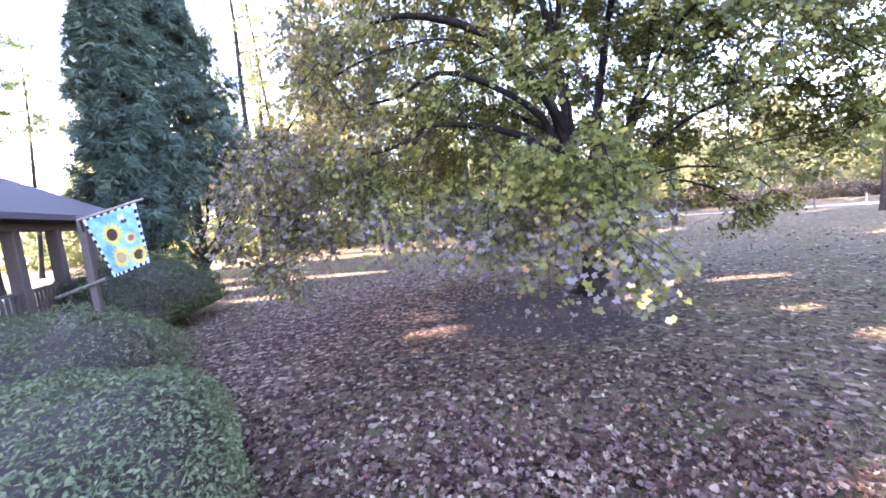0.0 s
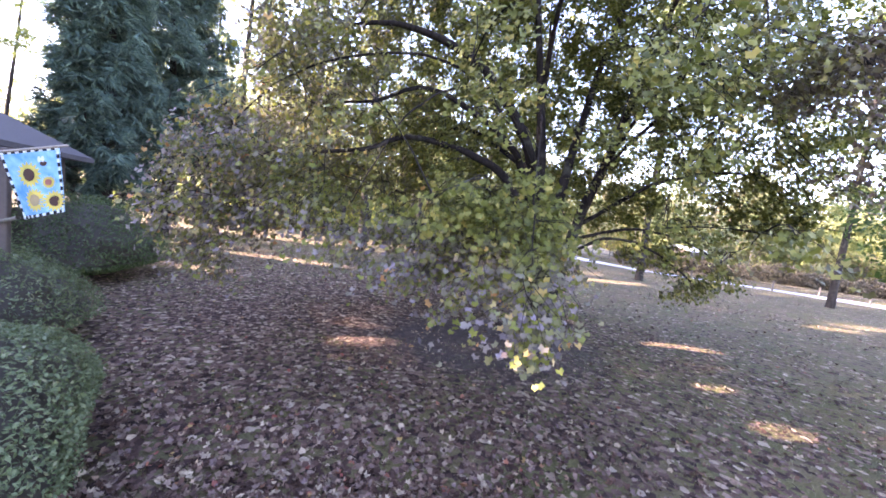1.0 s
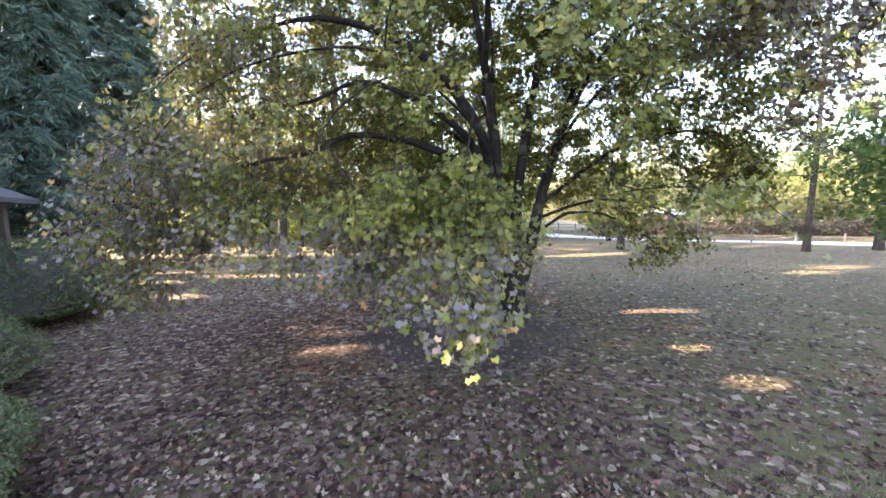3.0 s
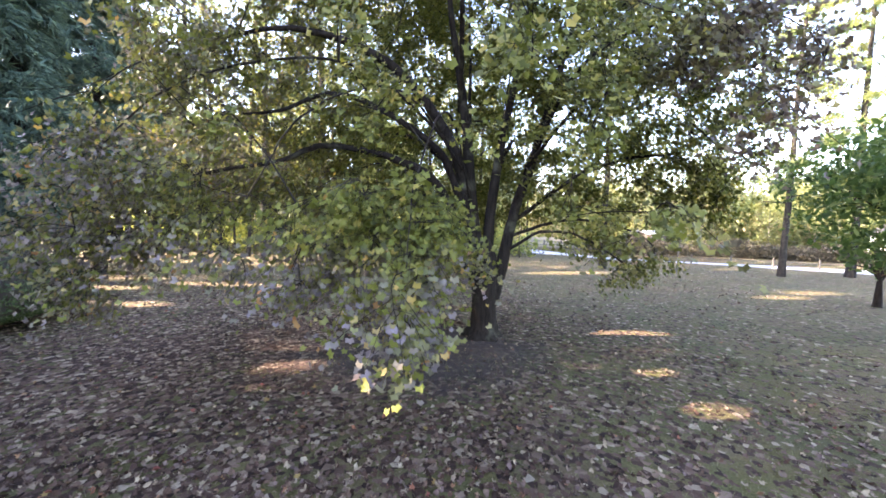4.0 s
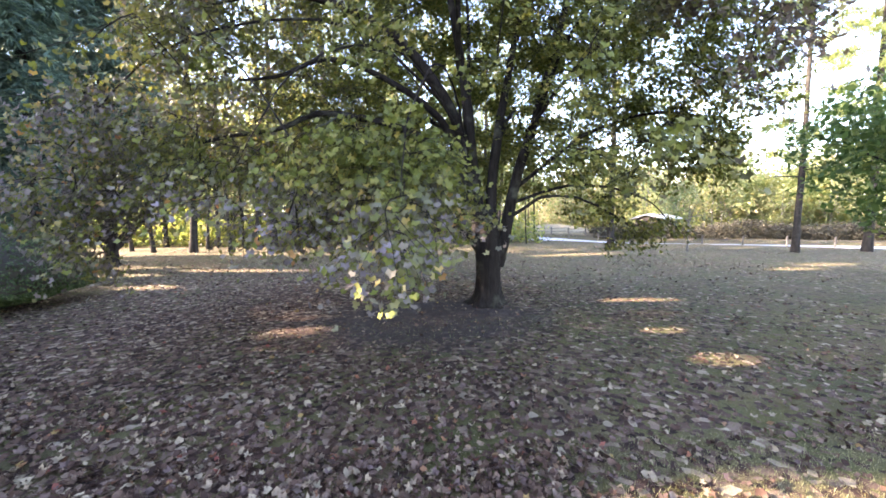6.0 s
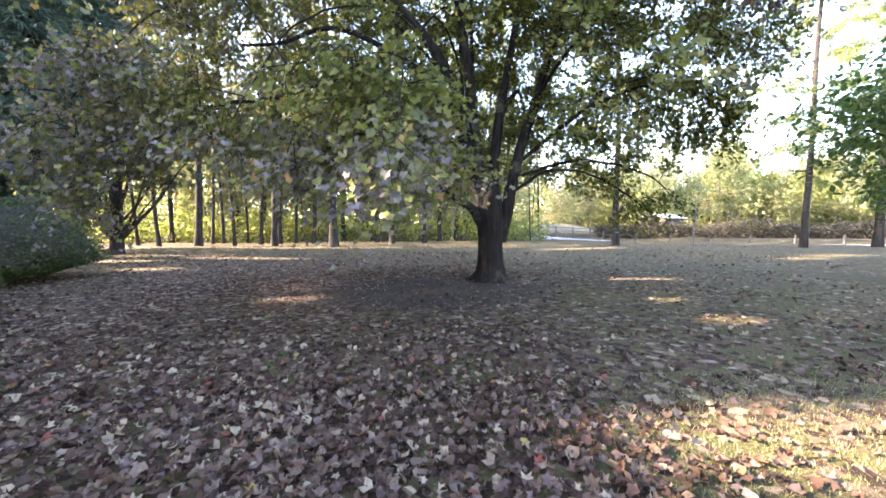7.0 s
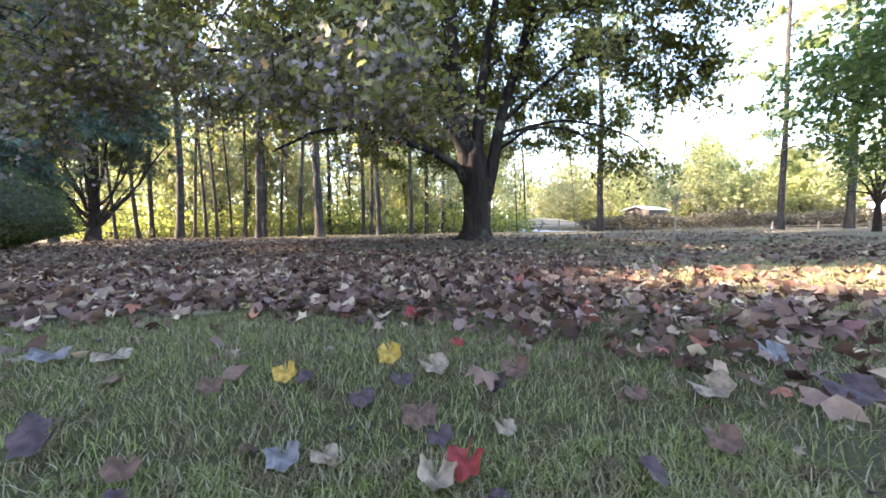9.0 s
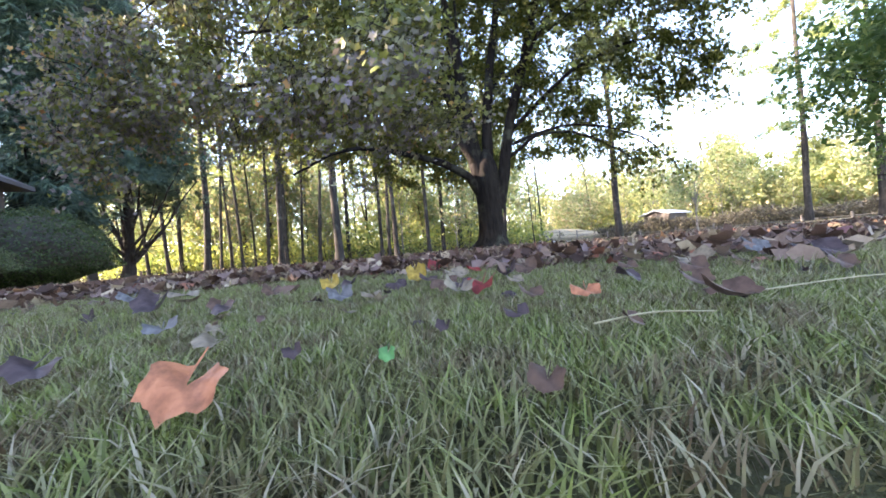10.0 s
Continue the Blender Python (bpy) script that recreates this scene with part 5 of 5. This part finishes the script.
STRAYS = [  # x, y, size, colour, tilt
    (1.668, 0.29, 0.054, "orange", 34), (1.65, 0.72, 0.055, "grey", 30), (1.885, 0.68, 0.07, "red", 30), (1.845, 0.66, 0.06, "tan", 10), (1.99, 0.53, 0.045, "orange", 20),
    (1.49, 0.53, 0.045, "grey", 15), (1.77, 0.33, 0.016, "green", 60), (1.5, 0.38, 0.045, "mauve", 20), (1.85, 0.26, 0.022, "brown", 30), (2.08, 0.42, 0.06, "brown", 12),
    (2.11, 0.47, 0.04, "brown", 12), (1.45, 0.72, 0.05, "brown", 35), (1.95, 0.36, 0.025, "brown", 25), (1.7, 0.36, 0.018, "mauve", 50), (1.49, 0.66, 0.05, "mauve", 30),
    (1.88, 0.43, 0.03, "mauve", 20), (1.6, 0.43, 0.04, "tan", 15), (1.83, 1.5, 0.08, "red", 35), (2.25, 0.69, 0.06, "brown", 30), (1.81, 0.4, 0.018, "mauve", 35),
    (1.93, 0.56, 0.045, "brown", 10), (1.6, 0.54, 0.022, "brown", 40), (2.13, 0.53, 0.05, "brown", 20), (1.7, 0.73, 0.05, "tan", 8), (2.11, 0.64, 0.055, "mauve", 30),
    (2.38, 0.58, 0.05, "brown", 30), (1.77, 1.09, 0.075, "yellow", 65), (1.56, 1.01, 0.065, "yellow", 45), (1.61, 0.99, 0.06, "mauve", 20), (1.73, 0.89, 0.06, "mauve", 30),
    (1.94, 1.18, 0.06, "red", 20), (1.87, 1.02, 0.09, "tan", 20), (1.98, 0.9, 0.06, "mauve", 35), (1.83, 0.81, 0.075, "brown", 30), (1.86, 0.75, 0.05, "mauve", 25),
    (1.96, 0.76, 0.045, "tan", 15), (2.37, 0.84, 0.1, "tan", 12), (2.64, 0.98, 0.1, "grey", 40), (1.28, 0.8, 0.09, "mauve", 30), (0.92, 1.22, 0.1, "grey", 15),
    (1.08, 1.2, 0.1, "tan", 10), (1.43, 0.97, 0.055, "brown", 35), (1.8, 0.96, 0.06, "mauve", 20), (2.22, 0.84, 0.05, "brown", 25), (2.43, 1.06, 0.09, "brown", 40),
    (2.6, 0.8, 0.11, "mauve", 20), (2.04, 0.97, 0.075, "brown", 40),
]


def build_strays():
    rng = np.random.default_rng(88)
    for x, y, size, tone, tilt in STRAYS:
        size *= 0.8
        v, f = curled_leaf(rng, rng.uniform(-0.9, 0.6), rng.uniform(-0.1, 0.35), rng.choice((0.0, 0.05, 0.15)))
        v = v * np.array([1.15, 1.0, 1.0])
        roll = rng.uniform(0.4, 1.6)
        v = np.stack([np.sin(v[:, 0] * roll) / roll, v[:, 1], v[:, 2] + (1 - np.cos(v[:, 0] * roll)) / roll], 1)
        ob = new("fallen_leaf", mesh_of("fallen_leaf", v * size, f, COATS[tone], True))
        ob.matrix_basis = pose(x, y, 0.02 + 0.2 * size * math.sin(radians(tilt)), -tilt + rng.uniform(-8, 8), rng.uniform(-15, 15), rng.uniform(145, 215))
        tagged(ob, "curled %s fallen leaf resting on the grass" % tone, "leaf", "single fallen leaves")
    # small dark scraps between the blades
    for _ in range(150):
        x, y = rng.uniform(0.5, 3.2), 0.45 + 1.7 * rng.random() ** 0.9
        size = rng.uniform(0.014, 0.04) * (0.55 + 0.45 * y)
        v, f = curled_leaf(rng, rng.uniform(-1.5, 1.3), rng.uniform(-0.2, 0.8), 1.0)
        ob = new("fallen_leaf", mesh_of("fallen_leaf", v * size, f, COATS[rng.choice(("brown", "brown", "mauve", "tan"))], True))
        ob.matrix_basis = pose(x, y, 0.014, rng.normal(0, 25), rng.normal(0, 25), rng.uniform(0, 360))
        tagged(ob, "small dark crumpled leaf scrap between the grass blades", "leaf", "leaf scraps")
    straw = plain("dry_straw", (0.23, 0.2, 0.12), 0.8, amount=0.3)
    for a, b in (((1.92, 0.36, 0.022), (2.01, 0.355, 0.024)), ((2.12, 0.43, 0.022), (2.36, 0.45, 0.02))):
        mid = ((a[0] + b[0]) / 2, (a[1] + b[1]) / 2 + 0.004, (a[2] + b[2]) / 2 + 0.003)
        v, f = tube(curve_points([a, mid, b], 9), np.linspace(0.0009, 0.0005, 9), 6)
        tagged(new("straw", mesh_of("straw", v, f, straw, True)), "dry pale straw lying across the grass", "straw", "straws")


build_strays()


def build_near_leaves():
    """The leaves on top of the litter, one by one, where the camera comes down."""
    rng = np.random.default_rng(89)
    m = Mat("single_leaves")
    pick = m.t.nodes.new("ShaderNodeObjectInfo").outputs["Random"]
    c = m.ramp(pick, [(0.0, (0.035, 0.02, 0.015)), (0.3, (0.085, 0.05, 0.036)), (0.55, (0.145, 0.092, 0.065)), (0.68, (0.105, 0.07, 0.068)), (0.84, (0.215, 0.155, 0.105)), (0.95, (0.32, 0.26, 0.18)), (0.965, (0.12, 0.07, 0.075)), (1.0, (0.2, 0.07, 0.05))])
    n = m.noise(m.coords(), 70.0, 4.0)
    vein = m.noise(m.coords(), 30.0, 2.0, 0.5, (3.0, 0.4, 1.0))
    c = m.mix(0.45, c, m.ramp(n, [(0.35, (0.5, 0.48, 0.46)), (0.65, (1.15, 1.15, 1.15))]), "MULTIPLY")
    c = m.mix(0.3, c, m.ramp(vein, [(0.35, (0.6, 0.55, 0.5)), (0.6, (1.15, 1.15, 1.15))]), "MULTIPLY")
    m.b.inputs["Specular IOR Level"].default_value = 0.1
    m.leafy(c, None, 0.2, 0.55)
    shapes = []
    for k in range(10):
        v, f = curled_leaf(rng, rng.uniform(-1.6, 1.4), rng.uniform(-0.3, 0.7), (0.2, 0.6, 0.9)[k % 3])
        shapes.append(mesh_of("fallen_leaf", v, f, m.m, True))
    made = 0
    while made < 195:
        x, y = rng.uniform(0.1, 3.7), 0.85 + 1.9 * rng.random() ** 1.3
        if rng.random() > float(cover(x, y)) + 0.03:
            continue
        s = rng.uniform(0.048, 0.086)
        tilt = rng.normal(0, 26, 2)
        ob = new("fallen_leaf", shapes[made % 10])
        ob.matrix_basis = pose(x, y, rng.uniform(0.03, 0.06) + 0.15 * s * abs(math.sin(radians(tilt[0]))), tilt[0], tilt[1], rng.uniform(0, 360)) @ Matrix.Diagonal((s, s, s, 1))
        tagged(ob, "dry curled brown fallen leaf on the litter", "leaf", "leaves on the litter")
        made += 1


build_near_leaves()

# ---- unseen house, added beside the shrubs to shade the lawn; the porch belongs to it ----
house = build_shed("house", (-11.9, -1.6), 90, 7.2, 3.65, 5.0, 6.85, WOOD_GREY, SHINGLE, "unseen grey wooden house with a shingle roof, added to shade the lawn")
for x in (-4.5, -1.5, 1.5, 4.5):
    for z in (1.5, 3.9):
        w = part("window", box_bm(0.95, 0.08, 1.4, (x, -3.67, z), 0, 0.01), DARK_WOOD, house)
        part("sill", box_bm(1.1, 0.14, 0.07, (x, -3.7, z - 0.73)), WHITE, w)
